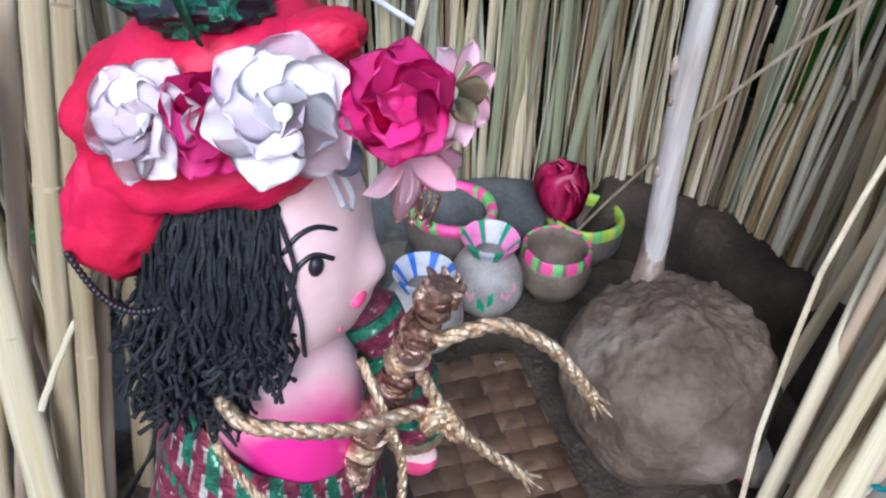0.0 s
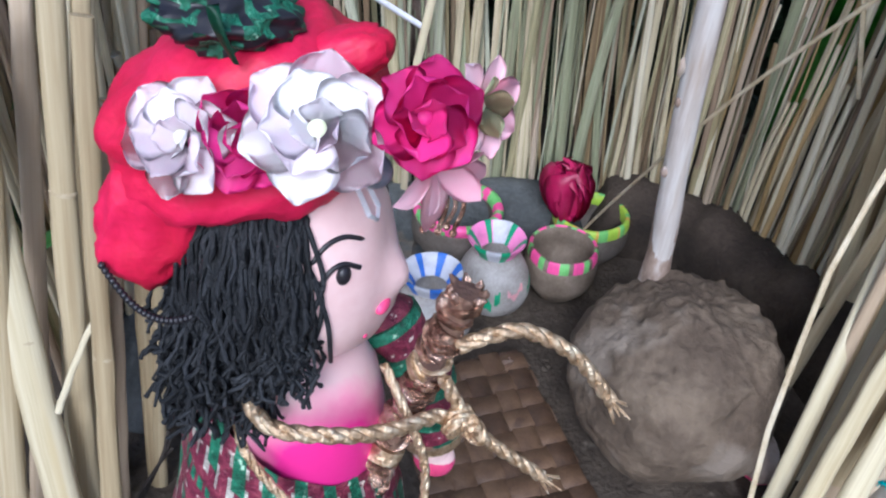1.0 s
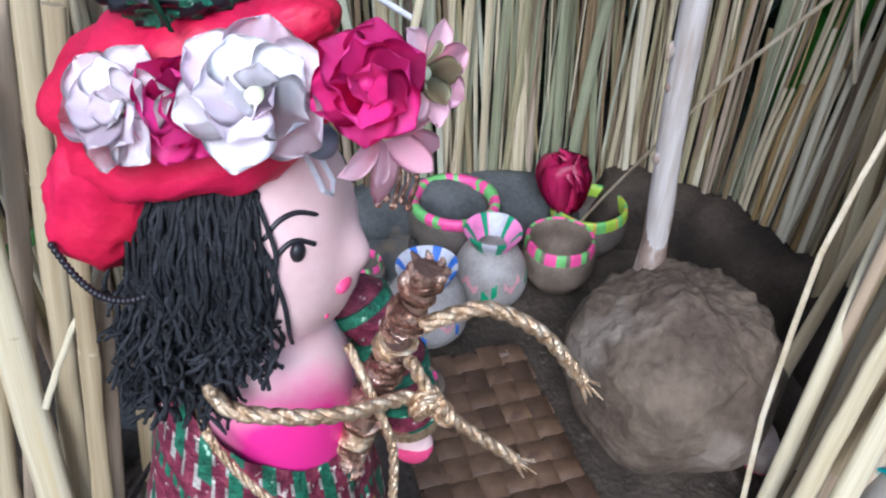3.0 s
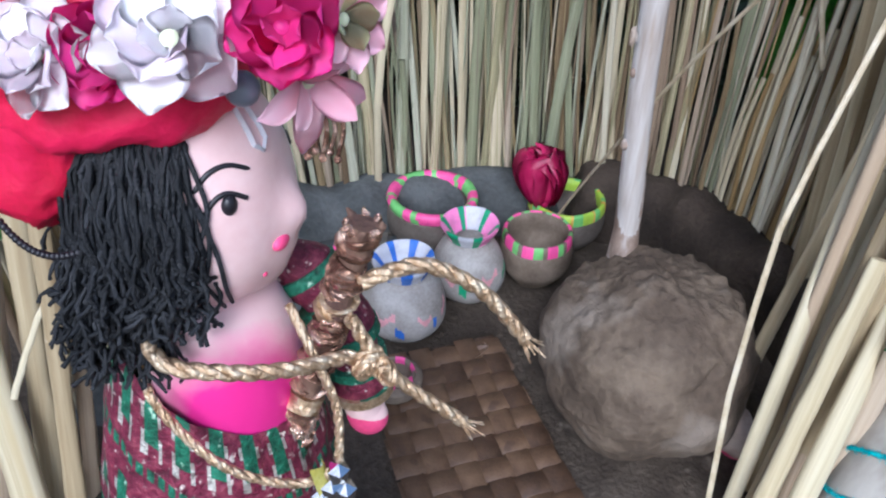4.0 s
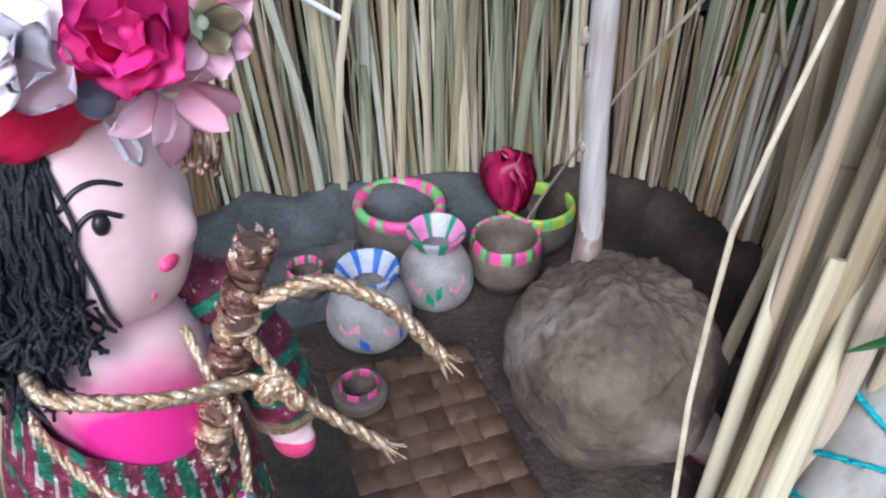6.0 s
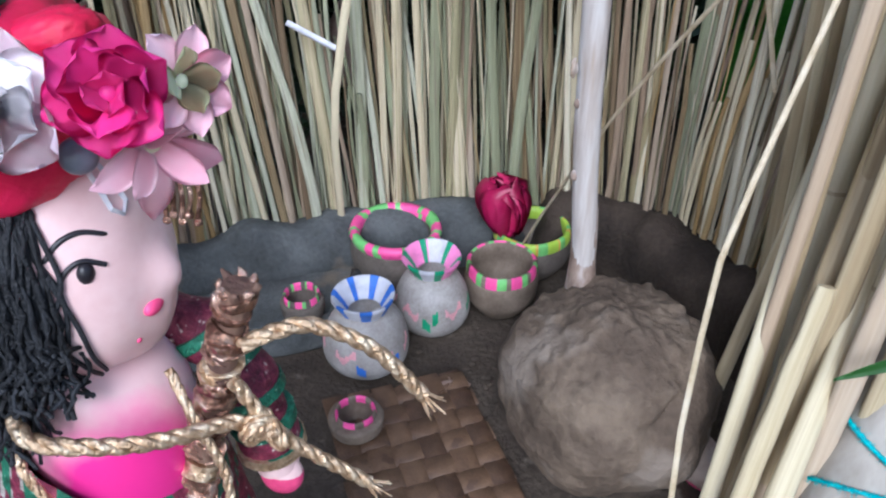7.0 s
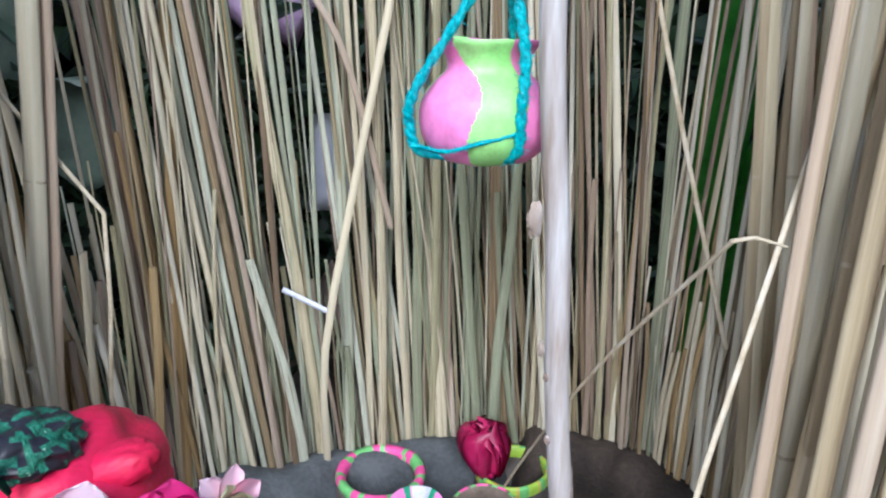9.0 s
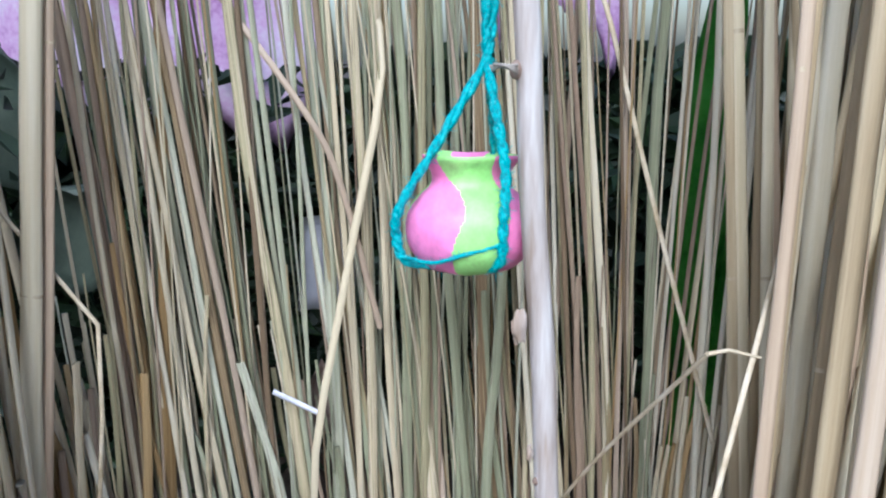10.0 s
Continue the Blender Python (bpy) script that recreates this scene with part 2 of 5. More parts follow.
LEAF_DULL = material("dull_leaf", [(0.07, 0.10, 0.075), (0.11, 0.145, 0.11), (0.15, 0.185, 0.14)], 0.5, 30, (1, 1, 1), 0.3, 300)
LEAF_SATIN = material("green_satin_leaf", [(0.006, 0.05, 0.025), (0.015, 0.12, 0.06)], 0.4, 90, (1, 1, 1), 0.4, 600)
BEAD = material("grey_bead", [(0.10, 0.12, 0.16), (0.2, 0.23, 0.28)], 0.3, 120, (1, 1, 1), 0.2, 600)
JEWEL = material("silver_jewel", [(0.5, 0.52, 0.56), (0.8, 0.82, 0.86)], 0.12, 120, (1, 1, 1), 0.1, 600, metal=1.0)
TEAL = material("teal_glitter_yarn", [(0.005, 0.22, 0.26), (0.015, 0.42, 0.46), (0.05, 0.58, 0.60)], 0.45, 600, (1, 1, 1), 1.0, 2000, spots=(0.6, 0.9, 0.9), spot_scale=1100, spot_from=0.68, bump_distance=0.0006)
TWINE = material("dark_twine", [(0.03, 0.022, 0.018), (0.07, 0.055, 0.045)], 0.8, 300, (1, 1, 1), 0.8, 1200)
PALM = material("palm_strip", [(0.050, 0.027, 0.016), (0.105, 0.058, 0.032), (0.18, 0.106, 0.060)], 0.5, 3, (45, 45, 45), 0.5, 20, by_object=0.5, spots=(0.09, 0.05, 0.03), spot_scale=2.2, spot_from=0.62, bump_distance=0.0006)
PAPER = material("printed_paper", [(0.62, 0.64, 0.70), (0.74, 0.75, 0.80), (0.80, 0.80, 0.84)], 0.6, 30, (1, 1, 1), 0.1, 300, spots=(0.25, 0.36, 0.66), spot_scale=40, spot_from=0.66)
LILAC = material("lilac_cloth", [(0.40, 0.14, 0.42), (0.70, 0.46, 0.70), (0.82, 0.74, 0.84)], 0.6, 22, (1, 1, 1), 0.3, 300)
DRY_LEAF = material("dry_leaf", [(0.32, 0.22, 0.17), (0.45, 0.34, 0.28), (0.55, 0.45, 0.38)], 0.7, 50, (1, 1, 1), 0.4, 400)


# ---- mesh helpers ----
def finish(name, bm, mats, smooth=True):
    me = bpy.data.meshes.new(name)
    bm.normal_update()
    if smooth:
        for e in bm.edges:
            if len(e.link_faces) == 2 and e.calc_face_angle(0.0) > 1.35:
                e.smooth = False
    bm.to_mesh(me)
    bm.free()
    for m in mats if isinstance(mats, (list, tuple)) else [mats]:
        me.materials.append(m)
    if smooth:
        me.polygons.foreach_set("use_smooth", [True] * len(me.polygons))
    return me


def thing(name, bm, mats, label, category, group="", kind="", m=None, smooth=True):
    ob = new(name, finish(name, bm, mats, smooth))
    if m:
        ob.matrix_world = m
    return tagged(ob, label, category, group, kind)


def part(name, bm, mats, parent, label="", smooth=True, m=None):
    ob = new(name, bm if isinstance(bm, bpy.types.Mesh) else finish(name, bm, mats, smooth))
    ob.parent = parent
    if m:
        ob.matrix_basis = m
    return tagged(ob, label)


def tube(bm, pts, radius, seg=8, mi=0, flat=1.0, caps=True):
    """A swept tube; radius is a number or a list, flat squashes its section."""
    pts = [Vector(p) for p in pts]
    n = len(pts)
    rad = radius if isinstance(radius, (list, tuple)) else [radius] * n
    side = None
    rings = []
    for i, p in enumerate(pts):
        d = (pts[min(i + 1, n - 1)] - pts[max(i - 1, 0)]).normalized()
        if side is None:
            ref = Vector((0, 1, 0)) if abs(d.y) < 0.9 else Vector((1, 0, 0))
            side = d.cross(ref).normalized()
        side = (side - d * side.dot(d)).normalized()
        up = d.cross(side)
        rings.append([bm.verts.new(p + rad[i] * (side * math.cos(2 * math.pi * k / seg) + up * flat * math.sin(2 * math.pi * k / seg))) for k in range(seg)])
    for a, b in zip(rings, rings[1:]):
        for k in range(seg):
            f = bm.faces.new((a[k], a[(k + 1) % seg], b[(k + 1) % seg], b[k]))
            f.material_index = mi
    if caps:
        for r in (rings[0][::-1], rings[-1]):
            bm.faces.new(r).material_index = mi
    return rings


def smooth_line(pts, steps=6):
    """Catmull-Rom points through pts."""
    p = [Vector(q) for q in pts]
    p = [2 * p[0] - p[1], *p, 2 * p[-1] - p[-2]]
    out = []
    for i in range(1, len(p) - 2):
        for k in range(steps):
            t = k / steps
            out.append(0.5 * (2 * p[i] + (p[i + 1] - p[i - 1]) * t + (2 * p[i - 1] - 5 * p[i] + 4 * p[i + 1] - p[i + 2]) * t * t
                              + (3 * p[i] - p[i - 1] - 3 * p[i + 1] + p[i + 2]) * t ** 3))
    return out + [p[-2]]


def ball(bm, c, r, seg=24, rings=14, mi=0, warp=None, m=None):
    """An ellipsoid; warp moves each point of the unit ball, mi may be a function of it."""
    c, r = Vector(c), Vector(r if isinstance(r, (tuple, list)) else (r, r, r))
    rows = []
    for j in range(rings + 1):
        a = math.pi * j / rings
        row = []
        for i in range(1 if j in (0, rings) else seg):
            b = 2 * math.pi * i / seg
            u = Vector((math.sin(a) * math.cos(b), math.sin(a) * math.sin(b), math.cos(a)))
            q = warp(u) if warp else u
            v = Vector((q.x * r.x, q.y * r.y, q.z * r.z))
            row.append((bm.verts.new(c + (m @ v if m else v)), u))
        rows.append(row)
    for a, b in zip(rows, rows[1:]):
        for i in range(seg):
            q = [a[i % len(a)], a[(i + 1) % len(a)], b[(i + 1) % len(b)], b[i % len(b)]]
            vs = list(dict.fromkeys(x[0] for x in q))
            f = bm.faces.new(vs[::-1])
            f.material_index = mi(sum((x[1] for x in q), Vector()) / 4) if callable(mi) else mi


def lathe(bm, profile, seg=48, mi=0, wobble=0.0, seed=0, closed=True):
    """A turned form about z from (radius, height) pairs; mi may be a function of turn (0 to 1) and profile step."""
    rows = []
    for j, (r, z) in enumerate(profile):
        row = []
        for i in range(seg):
            a = 2 * math.pi * i / seg
            k = 1 + wobble * noise.noise((math.cos(a) * 1.3 + seed, math.sin(a) * 1.3, z * 30 + seed))
            row.append(bm.verts.new((r * k * math.cos(a), r * k * math.sin(a), z + wobble * 0.02 * noise.noise((math.cos(a) + seed, math.sin(a), 5)))))
        rows.append(row)
    for j in range(len(rows) - 1):
        for i in range(seg):
            f = bm.faces.new((rows[j][i], rows[j][(i + 1) % seg], rows[j + 1][(i + 1) % seg], rows[j + 1][i]))
            f.material_index = mi((i + 0.5) / seg, j) if callable(mi) else mi
    if closed:
        bm.faces.new(rows[0][::-1])
        bm.faces.new(rows[-1])


def lump(bm, amount, scale, seed=0.0):
    """Pushes all points along their normals by noise."""
    bm.normal_update()
    for v in bm.verts:
        k = noise.noise(v.co * scale + Vector((seed, seed, seed))) + 0.5 * noise.noise(v.co * scale * 2.7 + Vector((seed, 3, seed)))
        v.co += v.normal * amount * k


# ---- ground, clay border and step ----
bm = bmesh.new()
xs = sorted({*[x * 0.006 for x in range(-60, 61)], *[s * 0.36 * 1.25 ** k for k in range(1, 26) for s in (-1, 1)]})
ys = sorted({*[-0.1 + y * 0.006 for y in range(0, 121)], *[0.62 + 0.3 * 1.25 ** k - 0.3 for k in range(1, 26)], *[-0.1 - 0.3 * 1.25 ** k + 0.3 for k in range(1, 26)]})
grid = [[bm.verts.new((x, y, 0.0022 * noise.noise((x * 30, y * 30, 1)) + 0.0010 * noise.noise((x * 95, y * 95, 4)) - 0.001)) for x in xs] for y in ys]
for j in range(len(ys) - 1):
    for i in range(len(xs) - 1):
        bm.faces.new((grid[j][i], grid[j][i + 1], grid[j + 1][i + 1], grid[j + 1][i]))
ground = thing("ground", bm, CLAY, "smeared brown clay floor running out into bare earth", "ground", kind="structure")

WALL = smooth_line([(-0.172, 0.32, 0), (-0.170, 0.385, 0), (-0.158, 0.427, 0), (-0.125, 0.454, 0), (-0.075, 0.472, 0), (-0.02, 0.488, 0), (0.03, 0.494, 0),
                    (0.075, 0.493, 0), (0.106, 0.482, 0), (0.132, 0.452, 0), (0.152, 0.415, 0), (0.168, 0.37, 0), (0.185, 0.31, 0)], 8)


def along(line, s):
    """Place and direction at the share s (0 to 1) of a line's length."""
    d = [0.0]
    for a, b in zip(line, line[1:]):
        d.append(d[-1] + (b - a).length)
    t = s * d[-1]
    for i in range(len(line) - 1):
        if t <= d[i + 1]:
            k = (t - d[i]) / max(1e-9, d[i + 1] - d[i])
            return line[i].lerp(line[i + 1], k), (line[i + 1] - line[i]).normalized()
    return line[-1], (line[-1] - line[-2]).normalized()


def clay_border(s0, s1, name, label, mats, height, width, seed):
    bm = bmesh.new()
    n = 90
    rows = []
    for i in range(n + 1):
        p, d = along(WALL, s0 + (s1 - s0) * i / n)
        inward = Vector((d.y, -d.x, 0))
        hh = height * (1 + 0.18 * noise.noise((i * 0.14, seed, 2)))
        end = min(1, 0.25 + min(i, n - i) / 6)
        row = []
        for k in range(17):
            a = math.pi * k / 16
            off = width * math.cos(a)
            z = hh * end * abs(math.sin(a)) ** 0.55 - 0.006
            q = p + inward * (0.010 + off) + Vector((0, 0, z))
            q += Vector((noise.noise(q * 40), noise.noise(q * 40 + Vector((7, 0, 0))), 0.7 * noise.noise(q * 40 + Vector((0, 9, 0))))) * 0.0035
            q += Vector((noise.noise(q * 120), noise.noise(q * 120 + Vector((7, 0, 0))), noise.noise(q * 120 + Vector((0, 9, 0))))) * 0.0009
            row.append(bm.verts.new(q))
        rows.append(row)
    for a, b in zip(rows, rows[1:]):
        for k in range(16):
            bm.faces.new((a[k], a[k + 1], b[k + 1], b[k]))
    bm.faces.new(rows[0]), bm.faces.new(rows[-1][::-1])
    bmesh.ops.recalc_face_normals(bm, faces=bm.faces)
    return thing(name, bm, mats, label, "clay border", kind="structure")


clay_border(0.0, 0.57, "trim_1", "low lumpy clay kerb along the reed wall, greyed to mimic bluish light", CLAY_COOL_LIT, 0.040, 0.017, 1.0)
# The right kerb's shade is painted in through its darker clay.
clay_border(0.565, 1.0, "trim_2", "low lumpy brown clay kerb along the reed wall, shade put into its colour", CLAY_SHADED, 0.044, 0.019, 5.0)

bm = bmesh.new()
bmesh.ops.create_cube(bm, size=1.0)
bmesh.ops.subdivide_edges(bm, edges=bm.edges, cuts=14, use_grid_fill=True)
for v in bm.verts:
    x, y, z = v.co
    k = 1 - 0.10 * (abs(z) > 0.4)
    v.co = Vector((-0.094 + 0.100 * x * k, 0.407 + 0.040 * y * k + 0.030 * x, 0.008 + 0.021 * z))
lump(bm, 0.0014, 45, 3)
thing("clay_step", bm, CLAY_COOL_LIT, "low slab of clay before the kerb, greyed to mimic bluish light", "clay step", kind="structure")

# ---- clay mound and pole ----
bm = bmesh.new()


def mound_shape(u):
    k = 1 + 0.09 * noise.noise(u * 1.9 + Vector((3, 1, 0))) + 0.04 * noise.noise(u * 5 + Vector((8, 0, 0))) + 0.014 * noise.noise(u * 9) + 0.005 * noise.noise(u * 27)
    k += 0.06 * max(0, noise.noise(u * 6.5 + Vector((0, 5, 2)))) * max(0, min(1, (u.z - 0.35) * 4))
    k += 0.06 * max(0, noise.noise(u * 15 + Vector((4, 5, 2)))) * max(0, min(1, (u.z - 0.45) * 5))
    c = u - Vector((0.28, -0.72, 0.45)).normalized()
    k -= 0.085 * math.exp(-((c.x / 0.16) ** 2 + ((c.z - 0.1 * math.sin(c.x * 12)) / 0.035) ** 2)) * (u.y < 0.2)
    return Vector((u.x * k, u.y * k, max(u.z * k, -0.86)))


ball(bm, (0, 0, 0.035), (0.0432, 0.0430, 0.041), 140, 84, 0, mound_shape)
thing("clay_mound", bm, CLAY_BALL, "round lump of pale dried mud holding a peeled pole", "clay mound", m=pose(0.0645, 0.3360, 0))

POLE_FOOT, POLE_TOP = Vector((0.0566, 0.3620, 0.045)), Vector((0.0338, 0.3615, 0.43))
bm = bmesh.new()
pts = [POLE_FOOT.lerp(POLE_TOP, k / 40) + Vector((0.0006 * math.sin(k * 0.5), 0.0005 * math.cos(k * 0.37), 0)) for k in range(41)]
tube(bm, pts, [0.0049 - 0.0006 * k / 40 + 0.0003 * noise.noise((k * 0.6, 0, 0)) for k in range(41)], 20)
pole = thing("wooden_pole", bm, POLE, "thin whitish peeled wooden pole standing in the mud lump", "pole")
for z, side, s in ((0.118, -0.0045, 0.0016), (0.062, -0.0048, 0.0012), (0.146, -0.0045, 0.0013), (0.30, -0.004, 0.0022)):
    bm = bmesh.new()
    p = POLE_FOOT.lerp(POLE_TOP, (z - 0.045) / 0.385)
    ball(bm, p + Vector((side, -0.002, 0)), (s * 1.2, s, s * 1.5), 10, 8)
    part("twig_stub", bm, POT_STAIN, pole)
for x, z, w, h in ((0.0385, 0.2107, 0.0026, 0.0066), (0.0428, 0.1600, 0.0012, 0.0034)):
    bm = bmesh.new()
    ball(bm, (x, 0.3560, z), (w, 0.0009, h), 20, 14, 0, lambda u: u * (1 + 0.5 * noise.noise(u * 2.2 + Vector((z * 90, 0, 0)))) + Vector((0, 0.8 * u.z * u.z, 0)))
    part("bark_flap", bm, POLE, pole, "pale peeling flake of bark")
bm = bmesh.new()
rings = tube(bm, [POLE_FOOT.lerp(POLE_TOP, (k / 12) * 0.105 + 0.045) + Vector((0.0006 * math.sin(k * 0.2), 0.0005, 0)) for k in range(13)], [0.0064 - 0.0013 * min(1, k / 5) for k in range(13)], 28, 0, 1.0, False)
for k, v in enumerate(rings[-1]):
    v.co.z += 0.012 * noise.noise((k * 0.7, 0, 3))
part("mud_stain", bm, POT_STAIN, pole, "brown mud dried round the pole's foot")


# ---- pots ----
def stripe(colours, n):
    return lambda t, j: colours[int(t * n) % len(colours)]


def pot(kind, x, y, turn, body_mats, rim_mats, rim_fn, label, profile, rim_profile, z=0.0, seed=0, body_fn=0, name="clay_pot"):
    bm = bmesh.new()
    fine = [(max(0.0005, q.x), q.y) for q in smooth_line([(a, b, 0) for a, b in profile], 5)]
    lathe(bm, fine, 120, (lambda t, j: body_fn(t, j / 5)) if callable(body_fn) else body_fn, 0.035, seed)
    p = thing(name, bm, body_mats, label, "pot", "small clay pots on the floor", m=pose(x, y, z, 0, 0, turn))
    bm = bmesh.new()
    lathe(bm, rim_profile, 96, rim_fn, 0.03, seed, closed=False)
    part("painted_rim", bm, rim_mats, p, "painted striped rim")
    return p


def jar_profile(r, h, neck, lip):
    body = [(r * 0.55, 0.0), (r * 0.82, h * 0.07), (r * 0.97, h * 0.2), (r, h * 0.34), (r * 0.95, h * 0.5), (r * 0.80, h * 0.66), (neck * 1.08, h * 0.77),
            (neck, h * 0.81), (neck * 0.85, h * 0.81), (neck * 0.85, h * 0.62), (0.002, h * 0.4)]
    rim = [(neck * 1.0, h * 0.79), (neck * 1.06, h * 0.83), (lip * 0.90, h * 0.91), (lip, h * 0.97), (lip * 0.98, h), (lip * 0.90, h * 0.99), (neck * 0.90, h * 0.86), (neck * 0.72, h * 0.77)]
    return body, rim


def bowl_profile(r, h, foot, mouth):
    body = [(foot, 0.0), (foot * 1.2, h * 0.06), (r * 0.93, h * 0.32), (r, h * 0.55), (r * 0.985, h * 0.74), (mouth, h * 0.80), (mouth * 0.88, h * 0.80), (mouth * 0.86, h * 0.5), (foot * 0.8, h * 0.18), (0.002, h * 0.15)]
    rim = [(mouth * 1.015, h * 0.74), (mouth * 1.035, h * 0.84), (mouth * 1.01, h * 0.96), (mouth * 0.96, h), (mouth * 0.89, h * 0.98), (mouth * 0.86, h * 0.86), (mouth * 0.86, h * 0.76)]
    return body, rim


def daubs(bands):
    """Short painted strokes round a body: (profile step, start, end, colour)."""
    def fn(t, j):
        for step, a, b, c in bands:
            if a <= t < b and abs(j - step - 0.5 - 0.28 * math.sin(t * 75)) < (0.26 if b - a > 0.035 else 0.5):
                return c
        return 0
    return fn


b, r = jar_profile(0.0205, 0.0410, 0.0108, 0.0146)
pot("jar", -0.0368, 0.3885, 10, [POT_WHITE, PINK_FADED, BLUE], [WHITE, BLUE], lambda t, j: 1 if (t * 7 + 0.1 * math.sin(t * 40)) % 1 < 0.45 else 0,
    "whitish clay jar with a blue and white striped mouth", b, r, seed=1,
    body_fn=daubs([(3, 0.62, 0.70, 1), (3, 0.78, 0.84, 1), (2, 0.70, 0.73, 2), (3, 0.9, 0.95, 1), (2, 0.85, 0.87, 2), (3, 0.5, 0.55, 1)]))
b, r = jar_profile(0.0188, 0.0425, 0.0104, 0.0146)
pot("jar", -0.0060, 0.4170, 40, [POT_WHITE, PINK_FADED, GREEN], [PINK_SOFT, GREEN, WHITE], lambda t, j: 1 if (t * 6 + 0.1 * math.sin(t * 30)) % 1 < 0.32 else (0 if int(t * 6) % 3 else 2),
    "whitish clay jar with a pink and green striped mouth", b, r, seed=4,
    body_fn=daubs([(3, 0.5, 0.58, 1), (3, 0.64, 0.67, 2), (3, 0.70, 0.78, 1), (2, 0.60, 0.63, 2), (3, 0.82, 0.86, 2), (3, 0.4, 0.44, 1)]))
b, r = bowl_profile(0.0192, 0.0310, 0.010, 0.0178)
pot("bowl", 0.0295, 0.4295, 0, POT_BROWN, [POT_BROWN, PINK, GREEN_LIGHT], lambda t, j: (1 if (t * 9) % 1 < 0.5 else 2 if (t * 9) % 1 < 0.8 else 0) if j < 4 else 0,
    "rough brown clay bowl with pink and green rim daubs", b, r, seed=7)
b, r = bowl_profile(0.0244, 0.0360, 0.014, 0.0232)
r = [(0.0234, 0.0290), (0.0249, 0.0325), (0.0240, 0.0350), (0.0214, 0.0352), (0.0194, 0.0332), (0.0190, 0.0300)]
pot("bowl", -0.0258, 0.4550, 0, POT_DARK, [PINK, GREEN_LIGHT], lambda t, j: 0 if (t * 11 + 0.22 * math.sin(t * 47) + 0.05 * j) % 1 < 0.55 else 1,
    "wide dark clay bowl with a pink and green banded rim", b, r, seed=9)
b, r = bowl_profile(0.0215, 0.0300, 0.012, 0.0205)
pot("bowl", 0.0480, 0.4635, 0, POT_DARK, [LIME, ORANGE, GREEN_LIGHT], lambda t, j: (0 if (t * 10) % 1 < 0.5 else 1 if (t * 10) % 1 < 0.65 else 2) if j < 4 else 0,
    "dark clay bowl with a lime green rim holding a rosebud", b, r, seed=12)
b, r = bowl_profile(0.0118, 0.0145, 0.006, 0.0085)
pot("bowl", -0.0375, 0.3415, 0, POT_BROWN, [POT_BROWN, PINK], lambda t, j: 1 if (t * 6) % 1 < 0.55 else 0,
    "tiny brown clay pot with pink daubs by the mat", b, r, z=0.001, seed=14)
b, r = bowl_profile(0.0105, 0.0170, 0.006, 0.0085)
pot("bowl", -0.0675, 0.3990, 0, POT_DARK, [PINK, POT_DARK, GREEN_LIGHT], lambda t, j: (0 if (t * 7) % 1 < 0.5 else 2 if (t * 7) % 1 < 0.7 else 1),
    "tiny dark clay pot with pink daubs on the step", b, r, z=0.0165, seed=16)


# ---- flowers ----
def petal_mesh(name, mats, length, width, cup, curl, tip=0.3, ruffle=0.0, seed=0):
    """One petal rising along y from its base, cupped across and curled back."""
    bm = bmesh.new()
    rows = []
    for j in range(11):
        t = 1 - (1 - j / 10) ** 1.7
        if tip < 0:  # a broad round petal
            w = width * (0.3 + 0.7 * (t / 0.55) ** 0.8 if t < 0.55 else max(0.02, 1 - ((t - 0.55) / 0.46) ** 2.6) ** 0.5)
        else:
            w = width * math.sin(math.pi * min(1, 0.14 + t * (0.80 - tip * 0.9))) ** 0.6 * max(0.01, 1 - max(0, (t - 0.4) / 0.6) ** 4) ** 0.4
        row = []
        for i in range(7):
            s = i / 3 - 1
            z = cup * width * (s * s) * (0.4 + 0.6 * t) + curl * length * t * t * t + ruffle * width * t * 0.5 * math.sin(s * 4.5 + seed) + 0.1 * ruffle * width * noise.noise((s + seed, t * 2, seed))
            row.append(bm.verts.new((s * w * 0.5, length * (t - 0.10 * s * s * t), z)))
        rows.append(row)
    for a, b in zip(rows, rows[1:]):
        for i in range(6):
            bm.faces.new((a[i], a[i + 1], b[i + 1], b[i]))
    bmesh.ops.solidify(bm, geom=bm.faces[:], thickness=0.00022)
    return finish(name, bm, mats)


def flower(name, at, facing, size, rings, label, group="", heart=None, round_petals=False):
    """A flower whose petals sit in rings: (count, length, width, lift in degrees, material, ruffle)."""
    z = Vector(facing).normalized()
    q = z.to_track_quat("Z", "Y").to_matrix().to_4x4()
    bm = bmesh.new()
    ball(bm, (0, 0, 0), (size * 0.16, size * 0.16, size * 0.14), 12, 8)
    f = thing(name, bm, heart or PETAL_CREAM, label, "flower", group, m=Matrix.Translation(at) @ q)
    for k, (n, ln, wd, lift, mat_, ruffle) in enumerate(rings):
        for v in range(2):
            me = petal_mesh("petal", mat_, size * ln, size * wd, 0.14 if round_petals else 0.10 if lift < 70 else 0.45, -0.08 if round_petals else -0.20 if lift < 70 else 0.05, -1 if round_petals else 0.25, ruffle, k * 3 + v)
            for i in range(v, n, 2):
                a = 360 * i / n + k * 27 + random.uniform(-7, 7)
                part("petal", me, None, f, m=pose(0, 0, size * 0.02 * k, 0, 0, a) @ pose(0, size * 0.06, 0, lift + random.uniform(-5, 5), 8))
    return f


